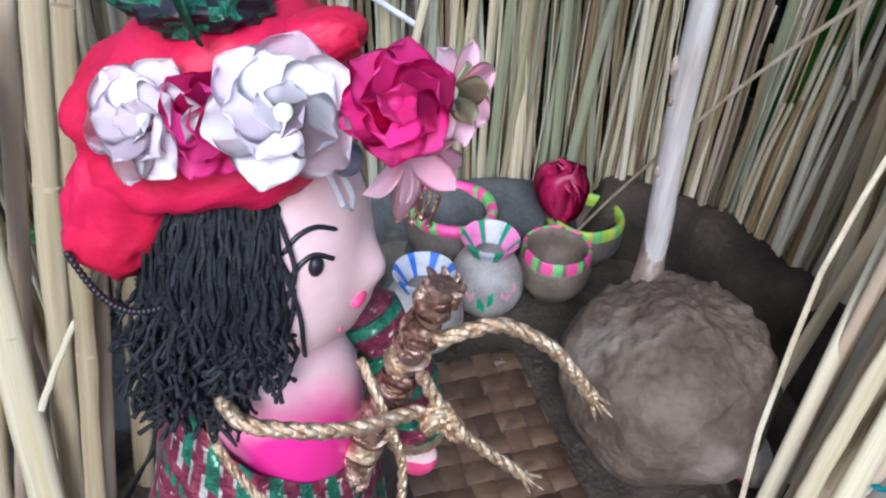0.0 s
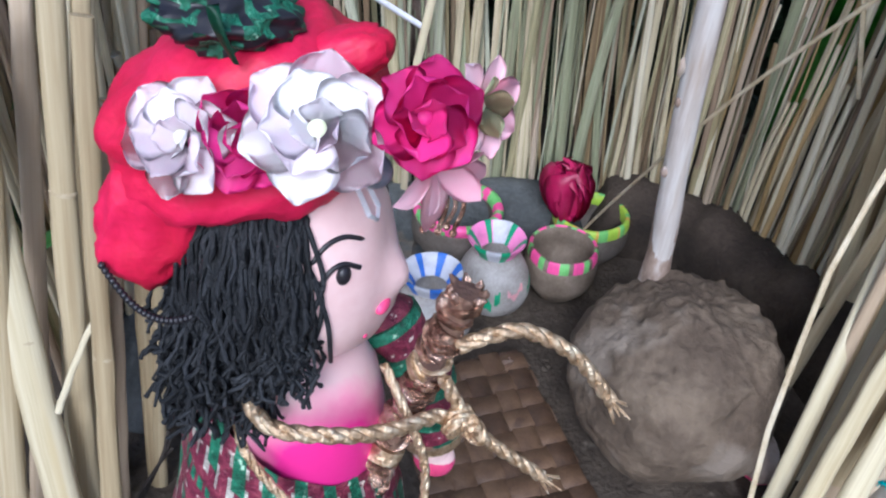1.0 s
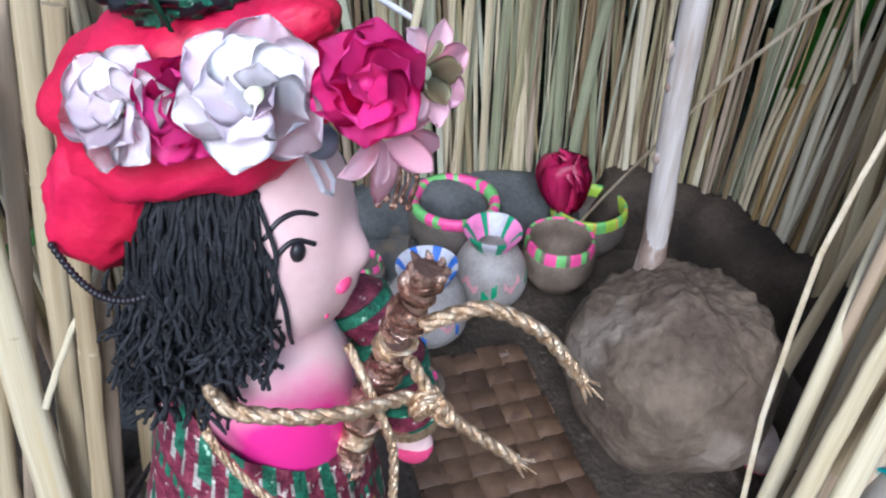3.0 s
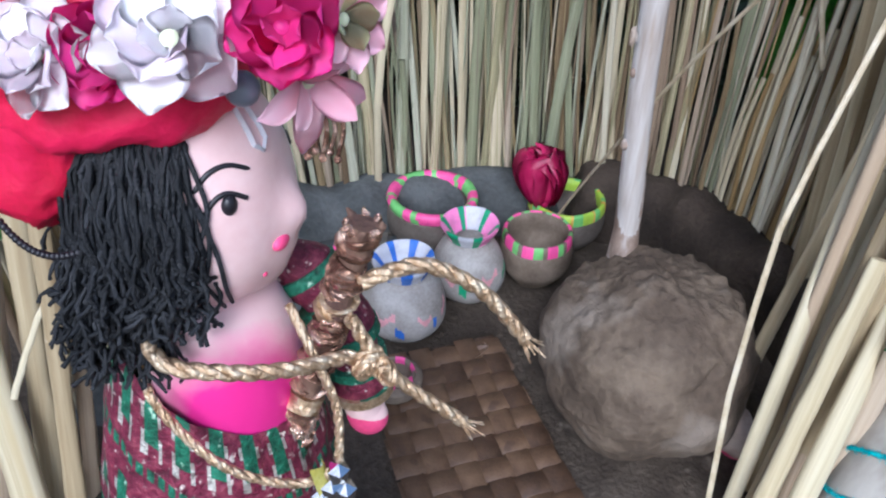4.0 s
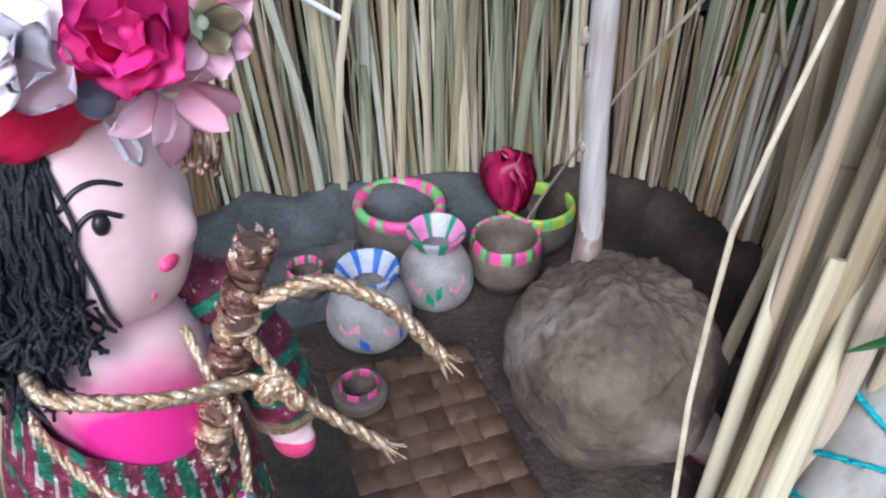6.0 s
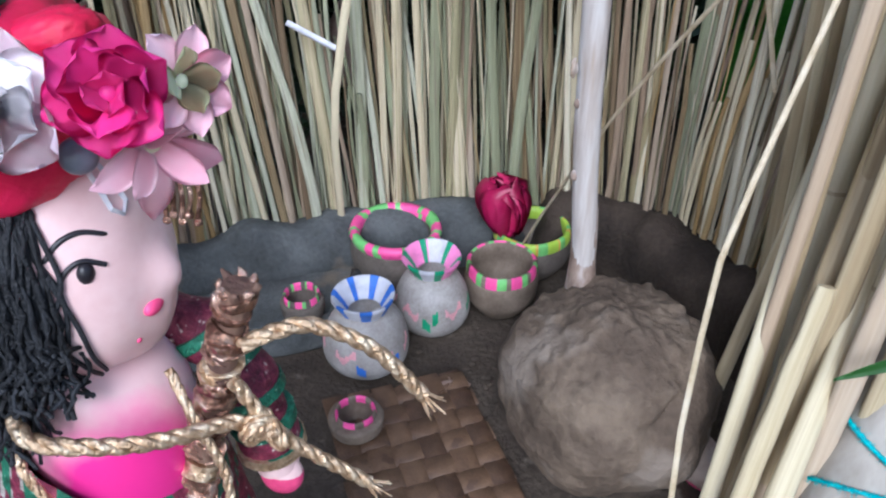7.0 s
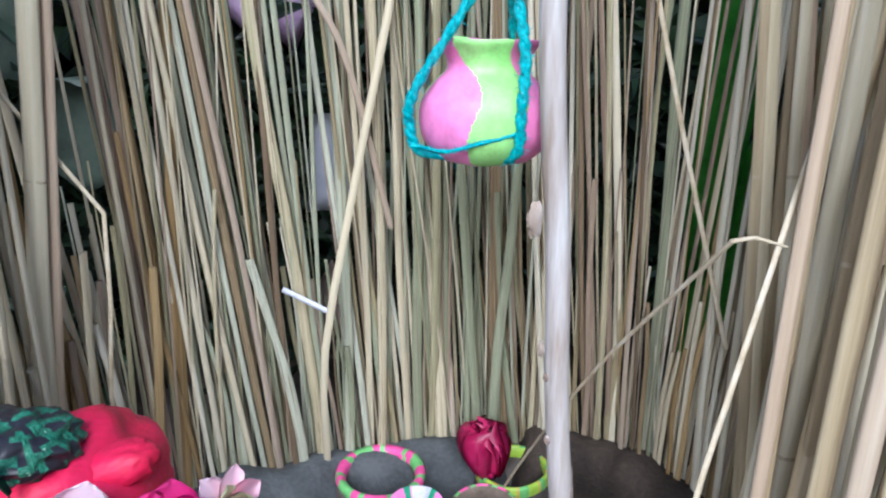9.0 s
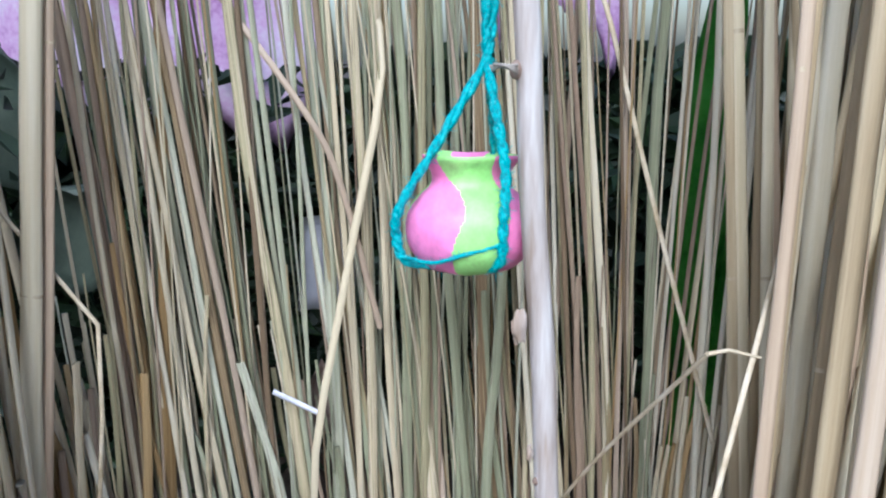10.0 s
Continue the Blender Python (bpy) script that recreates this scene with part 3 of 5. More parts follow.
# rosebud in the lime-rimmed bowl
f = flower("rosebud", (0.0345, 0.4600, 0.0280), (-0.12, -0.10, 1), 0.024,
           [(4, 1.35, 0.85, 88, PETAL_CRIMSON, 0.15), (5, 1.42, 0.95, 82, PETAL_CRIMSON, 0.2), (6, 1.32, 0.95, 76, PETAL_CRIMSON, 0.25)],
           "dark crimson rosebud standing in a clay bowl", heart=PETAL_CRIMSON)

# ---- straws ----
bm = bmesh.new()
tube(bm, smooth_line([(0.0401, 0.4520, 0.0207), (0.0482, 0.4130, 0.0738), (0.0631, 0.3530, 0.1534), (0.0813, 0.2930, 0.2245)], 6), 0.0007, 7)
tube(bm, [(0.0813, 0.2930, 0.2245), (0.0874, 0.2940, 0.2250), (0.0977, 0.2960, 0.2215)], [0.0007, 0.0006, 0.0004], 7)
thing("bent_straw", bm, STRAW, "thin bent dry straw standing in a clay bowl", "straw")


# ---- woven palm mat ----
mat_m = pose(-0.0050, 0.3150, 0.0026, 0, 0, 19)
bm = bmesh.new()
bmesh.ops.create_cube(bm, size=1.0)
for v in bm.verts:
    v.co = Vector((v.co.x * 0.062, v.co.y * 0.108, v.co.z * 0.0004 - 0.0009))
mat_ob = thing("woven_mat", bm, PALM, "small brown mat woven of flat palm strips", "mat", m=mat_m, smooth=False)


def strip_mesh(length, width, cells, phase):
    bm = bmesh.new()
    rows = []
    n = cells * 4
    for i in range(n + 1):
        x = -length / 2 + length * i / n
        z = 0.0007 * math.sin(math.pi * (i / 4 + phase))
        rows.append([bm.verts.new((x, s * width / 2, z + h)) for s, h in ((-1, -0.00015), (-0.9, 0.00035), (0.9, 0.00035), (1, -0.00015))])
    for a, b in zip(rows, rows[1:]):
        for k in range(3):
            bm.faces.new((a[k], b[k], b[k + 1], a[k + 1]))
        bm.faces.new((a[3], b[3], b[0], a[0]))
    return finish("strip", bm, PALM)


for j in range(10):
    part("strip", strip_mesh(0.064 + random.uniform(-0.001, 0.003), 0.0102, 6, j % 2), None, mat_ob, m=pose(random.uniform(-0.001, 0.001), -0.0495 + 0.011 * j, 0.0005, 0, 0, random.uniform(-1, 1)))
for i in range(6):
    part("strip", strip_mesh(0.112 + random.uniform(-0.001, 0.004), 0.0098, 10, (i + 1) % 2), None, mat_ob, m=pose(-0.0275 + 0.011 * i, random.uniform(-0.001, 0.001), 0.0006, 0, 0, 90 + random.uniform(-1, 1)))

# ---- hanging pot ----
bm = bmesh.new()
prof = [(0.008, 0.0), (0.015, 0.0012), (0.0205, 0.007), (0.0222, 0.0140), (0.0212, 0.0210), (0.0175, 0.0265), (0.0140, 0.0300), (0.0132, 0.0325), (0.0142, 0.0355), (0.0166, 0.0392),
        (0.0160, 0.0404), (0.0138, 0.0385), (0.0115, 0.034), (0.0115, 0.028), (0.002, 0.02)]


def swirl(t, j):
    w = (t * 3 + 0.07 * math.sin(j * 0.9)) % 1
    if j <= 0.8 + 0.15 * math.sin(t * 40):
        return 2 if (t * 6 + 0.3) % 1 < 0.5 else 3
    return 0 if w < 0.64 - 0.22 * max(0, min(1, (j - 4) / 3)) else 1


lathe(bm, [(max(0.001, q.x), q.y) for q in smooth_line([(a, b, 0) for a, b in prof], 6)], 200, lambda t, j: swirl(t, j / 6), 0.05, 21)
hang = thing("hanging_pot", bm, [PINK_SOFT, LIME_SOFT, WHITE, PINK_FADED], "small pink and lime painted clay pot hung in teal yarn", "pot", m=pose(0.0225, 0.3850, 0.2245, 0, 4, 62) @ Matrix.Scale(1.10, 4))


def yarn(bm, pts, r, seed=0):
    """A fuzzy yarn: a twisted core with short hairs."""
    line = smooth_line(pts, 8)
    for k in range(2):
        tube(bm, [p + Vector((math.cos(i * 1.1 + k * math.pi), math.sin(i * 1.1 + k * math.pi) * 0.6, math.sin(i * 0.7 + k * math.pi) * 0.3)) * r * 0.45 for i, p in enumerate(line)], r * 0.75, 7)
    rnd = random.Random(seed)
    for i in range(len(line) * 4):
        p = line[rnd.randrange(len(line))]
        d = Vector((rnd.uniform(-1, 1), rnd.uniform(-1, 0.4), rnd.uniform(-1, 1))).normalized()
        tube(bm, [p + d * r * 0.8, p + d * r * (1.3 + rnd.random() * 1.5)], [0.00011, 0.00006], 3, caps=False)


KNOT = (0.0295, 0.3800, 0.3030)
sling = tagged(new("yarn_sling"), "glittery teal yarn sling tied to the pole", "yarn")
for k, (pts, r) in enumerate((
        ([KNOT, (0.0120, 0.3740, 0.2760), (-0.0030, 0.3740, 0.2520), (-0.0048, 0.3760, 0.2400), (-0.0010, 0.3760, 0.2305), (0.0140, 0.3800, 0.2270)], 0.0019),
        ([KNOT, (0.0325, 0.3680, 0.2800), (0.0345, 0.3640, 0.2650), (0.0335, 0.3625, 0.2480), (0.0320, 0.3650, 0.2310), (0.0200, 0.3820, 0.2262)], 0.0019),
        ([(-0.0035, 0.3755, 0.2330), (0.0080, 0.3640, 0.2330), (0.0200, 0.3615, 0.2365), (0.0325, 0.3635, 0.2390)], 0.0010),
        ([KNOT, (0.0330, 0.3960, 0.2820), (0.0340, 0.4030, 0.2600), (0.0280, 0.4050, 0.2380), (0.0180, 0.3860, 0.2264)], 0.0015),
        ([KNOT, (0.0292, 0.3790, 0.3200), (0.0285, 0.3720, 0.3600), (0.0330, 0.3600, 0.3950)], 0.0018),
        ([KNOT, (0.0318, 0.3800, 0.3200), (0.0312, 0.3730, 0.3600), (0.0310, 0.3610, 0.3960)], 0.0018),
        ([(0.0255, 0.3590, 0.3950), (0.0300, 0.3545, 0.3955), (0.0352, 0.3590, 0.3960), (0.0300, 0.3645, 0.3950), (0.0258, 0.3590, 0.3940)], 0.0012))):
    bm = bmesh.new()
    yarn(bm, pts, r, k)
    part("strand", bm, TEAL, sling)
bm = bmesh.new()
ball(bm, KNOT, (0.0022, 0.002, 0.0028), 12, 9)
part("knot", bm, TEAL, sling)
bm = bmesh.new()
for a in range(3):
    tube(bm, smooth_line([(0.0302, 0.3790, 0.3010 - a * 0.001), (0.0340, 0.3700, 0.3012), (0.0370, 0.3560, 0.3015 - a * 0.0012), (0.0330, 0.3530, 0.3015), (0.0300, 0.3600, 0.3018)], 5), 0.0006, 6)
part("pole_tie", bm, WOOD_GREY, sling, "grey twine tie")


# ---- rope ----
def rope(bm, pts, r, mi=0, turns=900.0, fray=0, seed=0):
    """Three twisted strands, frayed at the far end."""
    line = smooth_line(pts, 14)
    d = 0.0
    ds = [0.0]
    for a, b in zip(line, line[1:]):
        d += (b - a).length
        ds.append(d)
    side = Vector((0, 1, 0))
    for k in range(3):
        q = []
        for i, p in enumerate(line):
            t = (line[min(i + 1, len(line) - 1)] - line[max(i - 1, 0)]).normalized()
            u = t.cross(side).normalized()
            v = t.cross(u)
            a = ds[i] * turns + k * 2.094
            q.append(p + (u * math.cos(a) + v * math.sin(a)) * r * 0.5)
        tube(bm, q, r * 0.58, 7, mi)
    rnd = random.Random(seed)
    e, t = line[-1], (line[-1] - line[-3]).normalized()
    for k in range(fray):
        w = Vector((rnd.uniform(-1, 1), rnd.uniform(-1, 1), rnd.uniform(-1, 1))) * 0.5
        tube(bm, [e + w * r, e + t * r * 1.6 + w * r * 2.0, e + t * r * (2.2 + rnd.random()) + w * r * 2.8], [r * 0.2, r * 0.16, r * 0.1], 4, mi)


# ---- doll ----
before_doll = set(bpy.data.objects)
DOLL = pose(-0.0575, 0.2185, 0, 0, 0, -9)
S_SKIN, S_BLUSH, S_LIP, S_INK, S_YARN, S_RED, S_GREEN, S_SILVER, S_YELLOW, S_WHITE, S_GOLD = range(11)
bm = bmesh.new()
HEAD, HR = Vector((0, 0, 0.1810)), Vector((0.0153, 0.0150, 0.0200))


def head_shape(u):
    k = 1.0
    k += 0.16 * math.exp(-((u.x - 0.97) ** 2 + u.y ** 2 * 4 + (u.z + 0.03) ** 2 * 5) * 8)
    k += 0.05 * math.exp(-((u.x - 0.72) ** 2 + (abs(u.y) - 0.5) ** 2 + (u.z + 0.40) ** 2) * 7)
    k -= 0.035 * math.exp(-((u.x - 0.95) ** 2 + u.y ** 2 + (u.z - 0.30) ** 2 * 4) * 9)
    k += 0.10 * math.exp(-((u.x - 0.80) ** 2 + u.y ** 2 * 2 + (u.z + 0.58) ** 2) * 7)
    k += 0.04 * math.exp(-((u.x - 0.93) ** 2 + u.y ** 2 * 4 + (u.z + 0.30) ** 2 * 9) * 10)
    return u * k


ball(bm, HEAD, tuple(HR), 64, 40, S_SKIN, head_shape)


def on_face(turn, rise, out=1.0):
    """A point on the head at degrees from the nose to the near cheek and above the middle."""
    a, b = radians(-turn), radians(rise)
    u = Vector((math.cos(b) * math.cos(a), math.cos(b) * math.sin(a), math.sin(b)))
    q = head_shape(u)
    return HEAD + Vector((q.x * HR.x, q.y * HR.y, q.z * HR.z)) * out


for sgn in (1, -1):
    tube(bm, smooth_line([on_face(sgn * t, r, 1.003) for t, r in ((62, 22), (53, 29), (41, 31), (28, 27))], 6), [0.0002] + [0.00038] * 17 + [0.0002], 6, S_INK, 0.6)
    ball(bm, on_face(sgn * 44, 15, 0.980), (0.0011, 0.0013, 0.0016), 14, 10, S_INK)
    tube(bm, smooth_line([on_face(sgn * t, r, 1.003) for t, r in ((58, 12), (52, 18), (44, 20), (34, 16))], 5), 0.0004, 6, S_INK)
ball(bm, on_face(13, -12, 0.975), (0.0012, 0.0022, 0.0014), 14, 10, S_LIP)
ball(bm, on_face(24, -26, 0.995), (0.0004, 0.0005, 0.0005), 8, 6, S_LIP)
for sgn in (1, -1):
    tube(bm, smooth_line([on_face(14 + sgn * 6, r, 1.003) for r in (60, 50, 40, 35)], 4), 0.0006, 6, S_WHITE, 0.5)
tube(bm, [on_face(20, 35, 1.003), on_face(14, 31, 1.005), on_face(8, 35, 1.003)], 0.0006, 6, S_WHITE, 0.5)
# ear, neck, body, arms
ball(bm, HEAD + Vector((-0.002, -0.0150, -0.003)), (0.003, 0.0015, 0.004), 12, 8, S_SKIN)
tube(bm, [(-0.002, 0, 0.170), (-0.001, 0, 0.160), (0, 0, 0.152)], [0.0072, 0.0066, 0.0085], 20, S_SKIN)


tube(bm, [(-0.001, 0, 0.1660), (-0.001, 0, 0.1625), (0.000, 0, 0.1590), (0.001, 0, 0.1540), (0.002, 0, 0.1470), (0.002, 0, 0.1390), (0.001, 0, 0.1250)],
     [0.0070, 0.0085, 0.0115, 0.0136, 0.0143, 0.0144, 0.0140], 36, S_BLUSH, 0.98)
tube(bm, smooth_line([(0.004, 0.0120, 0.1590), (0.013, 0.0130, 0.1580), (0.0205, 0.0120, 0.1480), (0.0240, 0.0125, 0.1330)], 8),
     [0.0054 + 0.0006 * math.sin(k * 0.9) for k in range(25)], 18, S_RED)
for k in range(9):
    p = along(smooth_line([(0.013, 0.0130, 0.1580), (0.0205, 0.0120, 0.1480), (0.0240, 0.0125, 0.1330)], 8), k / 8)
    if k % 2 == 0:
        tube(bm, [p[0] - p[1] * 0.0011, p[0] + p[1] * 0.0011], 0.0063, 18, S_GREEN)
tube(bm, [(0.0238, 0.0125, 0.1340), (0.0241, 0.0125, 0.1318)], 0.0066, 18, S_GOLD)
tube(bm, [(0.0241, 0.0125, 0.1318), (0.0250, 0.0125, 0.1270)], [0.0040, 0.0042], 16, S_SKIN)
ball(bm, (0.0258, 0.0120, 0.1248), (0.0044, 0.0030, 0.0052), 18, 12, lambda u: S_LIP if u.z < 0.25 else S_SKIN)
# skirt with pleats, in woven bands
rows = []
for j in range(71):
    z = 0.1500 * (1 - j / 60)
    t = min(1, j / 60)
    row = []
    for i in range(180):
        a = 2 * math.pi * i / 180
        r = 0.0153 + 0.024 * t ** 0.8 + 0.0016 * t * math.sin(a * 15) + 0.0008 * noise.noise((math.cos(a) * 4, math.sin(a) * 4, z * 90))
        slope = 0.011 * math.cos(a - 2.9) * (1 - t)
        row.append(bm.verts.new((0.001 + r * math.cos(a), r * 1.0 * math.sin(a), z + slope)))
    rows.append(row)
for j in range(70):
    for i in range(180):
        f = bm.faces.new((rows[j][i], rows[j + 1][i], rows[j + 1][(i + 1) % 180], rows[j][(i + 1) % 180]))
        v, h = i % 9, j % 9
        if h < 4:
            f.material_index = S_GREEN if v < 4 else S_SILVER if v in (4, 8) and h % 2 else S_RED
        else:
            f.material_index = S_GREEN if h == 6 and v % 3 else S_SILVER if h == 4 and v % 4 == 0 else S_RED
# yellow sash end
rows = [[bm.verts.new((0.0235 + 0.0090 * t + 0.0016 * math.sin(s * 3), -0.0110 - 0.006 * s + 0.003 * t, 0.1390 - 0.042 * t + 0.004 * s)) for s in (0, 0.33, 0.66, 1.0)] for t in (0, 0.25, 0.5, 0.75, 1.0)]
for a, b in zip(rows, rows[1:]):
    for k in range(3):
        bm.faces.new((a[k], a[k + 1], b[k + 1], b[k])).material_index = S_YELLOW
# hair: a dark cap under many hanging strands
ball(bm, HEAD + Vector((-0.0030, 0, 0.0010)), (0.0150, 0.0158, 0.0200), 40, 26, S_YARN, lambda u: u * (1.0 if u.x < 0.25 else 0.90))
rnd = random.Random(5)
for k in range(620):
    turn = rnd.uniform(64, 296)
    if k % 9 == 0:
        turn = rnd.uniform(52, 70)
    a = radians(-turn)
    reach = rnd.uniform(0.6, 1.0)
    out = rnd.uniform(1.02, 1.16)
    d = Vector((math.cos(a) * (0.80 if math.cos(a) < 0 else 1), math.sin(a), 0))
    low = 0.184 - 0.020 * reach - (0.013 * rnd.random() if 70 < turn < 290 else 0.0)
    spread = 1.04 + 0.26 * rnd.random() * (0.3 + 0.7 * (-d.x > 0.1))
    pts = [HEAD + Vector((-0.002 + d.x * 0.006, d.y * 0.006, 0.0195)),
           HEAD + Vector((-0.003 + d.x * HR.x * 0.82 * out, d.y * HR.y * 0.86 * out, 0.0115)),
           HEAD + Vector((-0.003 + d.x * HR.x * out * 1.02, d.y * HR.y * out * 1.03, -0.002 + rnd.uniform(-0.002, 0.002))),
           Vector((-0.0032 + d.x * HR.x * spread * 0.96 + rnd.uniform(-0.002, 0.002), d.y * HR.y * spread + rnd.uniform(-0.002, 0.002), (low + 0.178) / 2)),
           Vector((-0.0040 + d.x * HR.x * spread * 0.98 + rnd.uniform(-0.004, 0.003), d.y * HR.y * spread * 1.06 + rnd.uniform(-0.003, 0.003), low))]
    line = smooth_line(pts, 6)
    line = [p + Vector((noise.noise((i * 0.5, k * 7.3, 0)), noise.noise((i * 0.5, k * 7.3, 9)), 0)) * (0.0008 + 0.0018 * i / len(line)) for i, p in enumerate(line)]
    tube(bm, line, [0.00034 * (1 + 0.35 * math.sin(i * 2.4 + k)) for i in range(len(line))], 5, S_YARN)
# loose locks over the cheek
for pts in (((62, 40), (52, 18), (44, -4), (40, -24), (34, -40)), ((66, 38), (58, 10), (54, -14), (44, -34), (36, -52)), ((60, 30), (47, 8), (50, -16), (56, -36), (52, -50)),
            ((70, 30), (64, 4), (62, -22), (56, -46), (48, -62)), ((58, 46), (50, 30), (46, 14), (52, 0), (56, -14))):
    tube(bm, smooth_line([on_face(t + 10, r, 1.03) for t, r in pts], 6), 0.00036, 5, S_YARN)
doll = thing("doll", bm, [SKIN, BLUSH, LIP, INK, YARN, PLAID_RED, PLAID_GREEN, PLAID_SILVER, YELLOW, WHITE, GOLD],
             "plastic doll with black yarn hair and glittering plaid dress", "doll", m=DOLL)

# ---- turban and its flowers ----
bm = bmesh.new()


def boxy(u, e):
    return Vector([math.copysign(abs(c) ** e, c) for c in u])


def cap_shape(u):
    k = 1 + 0.10 * abs(math.sin(4.2 * u.z + 2.2 * u.x + 1.2 * noise.noise(u * 1.7))) + 0.06 * noise.noise(u * 2.6)
    k -= 0.10 * abs(noise.noise(u * 3.4 + Vector((2, 0, 5)))) + 0.05 * abs(noise.noise(u * 8))
    return boxy(u, 0.85) * k


ball(bm, (-0.0640, 0.2195, 0.2018), (0.0180, 0.0175, 0.0124), 56, 34, 0, cap_shape, Euler((0, radians(-26), 0)).to_matrix())
turban = thing("turban", bm, SATIN, "glossy red satin turban with a hanging flap on the doll", "turban")
bm = bmesh.new()
ball(bm, (-0.0738, 0.2160, 0.1905), (0.0078, 0.0120, 0.0130), 64, 44, 0,
     lambda u: boxy(u, 0.72) * (1.0 + 0.10 * abs(math.sin(3 * u.y + 3.4 * u.z + noise.noise(u * 2))) - 0.16 * abs(noise.noise(u * 2.2)) - 0.07 * abs(noise.noise(u * 6))), Euler((0, radians(24), 0)).to_matrix())
part("flap", bm, SATIN, turban)
bm = bmesh.new()
for i in range(26):
    t = i / 25
    p = Vector((-0.0802 + 0.0140 * t, 0.2045 - 0.003 * math.sin(t * 3.1), 0.1845 - 0.0075 * math.sin(min(1, t * 1.25) * 1.57) + 0.002 * t))
    ball(bm, p, 0.00055, 7, 5)
part("beaded_edge", bm, INK, turban, "row of tiny dark beads")
bm = bmesh.new()
ball(bm, (-0.0525, 0.2165, 0.2128), (0.0080, 0.0045, 0.0034), 40, 26, 0, lambda u: boxy(u, 0.8) * (1 - 0.2 * abs(noise.noise(u * 2.6)) - 0.06 * abs(noise.noise(u * 7))), Euler((0, radians(-22), 0)).to_matrix())
part("top_fold", bm, SATIN, turban)
bm = bmesh.new()
ball(bm, (-0.0650, 0.2150, 0.2172), (0.0088, 0.0080, 0.0040), 44, 26, lambda u: 0 if noise.noise(u * 4) > 0.0 else 1,
     lambda u: u * (1 + 0.30 * noise.noise(u * 3) + 0.10 * noise.noise(u * 9)))
part("brocade_band", bm, [PLAID_GREEN, INK], turban, "dark green and black glitter band")
TOWARDS = (0.1, -0.8, 0.65)
WHITE_BLOOM = [(3, 0.46, 0.60, 56, PETAL_WHITE, 0.05), (5, 0.76, 0.90, 30, PETAL_WHITE, 0.06), (6, 1.0, 0.98, 8, PETAL_WHITE, 0.08)]
PINK_BLOOM = [(3, 0.50, 0.64, 66, PETAL_MAGENTA, 0.05), (5, 0.74, 0.92, 44, PETAL_MAGENTA, 0.07), (6, 0.92, 0.98, 20, PETAL_MAGENTA, 0.09)]
GARLAND = "cloth flowers on the turban"
flower("cloth_flower", (-0.0668, 0.2020, 0.2072), (-0.3, -0.85, 0.5), 0.0070, WHITE_BLOOM, "white cloth flower with ruffled petals on the turban", GARLAND, round_petals=True)
flower("cloth_flower", (-0.0595, 0.2022, 0.2080), (-0.1, -0.9, 0.4), 0.0068, PINK_BLOOM, "magenta cloth flower between two white ones", GARLAND, PETAL_MAGENTA, round_petals=True)
flower("cloth_flower", (-0.0518, 0.2015, 0.2108), TOWARDS, 0.0083, WHITE_BLOOM, "large white cloth flower with ruffled petals on the turban", GARLAND, round_petals=True)
flower("cloth_flower", (-0.0405, 0.2050, 0.2122), (0.25, -0.85, 0.4), 0.0073, PINK_BLOOM, "large magenta cloth flower on the turban's front", GARLAND, PETAL_MAGENTA, round_petals=True)
flower("cloth_flower", (-0.0345, 0.2100, 0.2120), (0.8, -0.6, 0.3), 0.0062, [(4, 0.7, 0.6, 45, PETAL_CREAM, 0.08), (7, 1.0, 0.72, 18, PETAL_PINK, 0.08)], "pale pink and cream cloth flower on the turban", GARLAND, round_petals=True)
flower("cloth_flower", (-0.0385, 0.2090, 0.2045), (0.75, -0.60, -0.2), 0.0084, [(3, 0.9, 0.50, 58, PETAL_PINK, 0.05), (5, 1.05, 0.58, 30, PETAL_PINK, 0.05)], "light pink cloth lily hanging over the brow", GARLAND)
for p, yaw, size in (((-0.0420, 0.2080, 0.2040), -20, 0.0085), ((-0.0620, 0.2060, 0.2150), 120, 0.0070)):
    me = petal_mesh("cloth_leaf", LEAF_SATIN, size, size * 0.45, 0.4, 0.15, 0.15, 0.1, 3)
    tagged(new("cloth_leaf", me), "small dark green satin leaf among the flowers", "leaf", "cloth leaves on the turban").matrix_world = pose(*p, 60, 0, yaw)
bm = bmesh.new()
ball(bm, (-0.0455, 0.2055, 0.2040), 0.0022, 16, 12)
thing("bead", bm, BEAD, "dull grey round bead on the turban's edge", "bead")
bm = bmesh.new()
for k in range(5):
    tube(bm, smooth_line([(-0.0400 + 0.0008 * k, 0.2120, 0.2030), (-0.0385 + 0.0011 * k, 0.2105, 0.1980), (-0.0388 + 0.0010 * k, 0.2110, 0.1930 + 0.001 * (k % 2))], 5), 0.00035, 5)
    ball(bm, (-0.0388 + 0.0010 * k, 0.2110, 0.1925 + 0.001 * (k % 2)), 0.0006, 8, 6)
thing("tassel", bm, COPPER, "small copper beaded tassel under the flowers", "tassel")

# ---- necklace ----
bm = bmesh.new()
rope(bm, [(-0.0640, 0.2060, 0.1580), (-0.0608, 0.2005, 0.1530), (-0.0502, 0.1968, 0.1440), (-0.0393, 0.1985, 0.1385), (-0.0325, 0.2020, 0.1390)], 0.0008)
necklace = thing("necklace", bm, GOLD, "gold cord necklace with silver jewels over the doll's dress", "necklace")
bm = bmesh.new()
rope(bm, [(-0.0325, 0.2020, 0.1390), (-0.0335, 0.2050, 0.1500), (-0.0375, 0.2065, 0.1600), (-0.0420, 0.2110, 0.1660)], 0.0008)
part("cord", bm, GOLD, necklace)
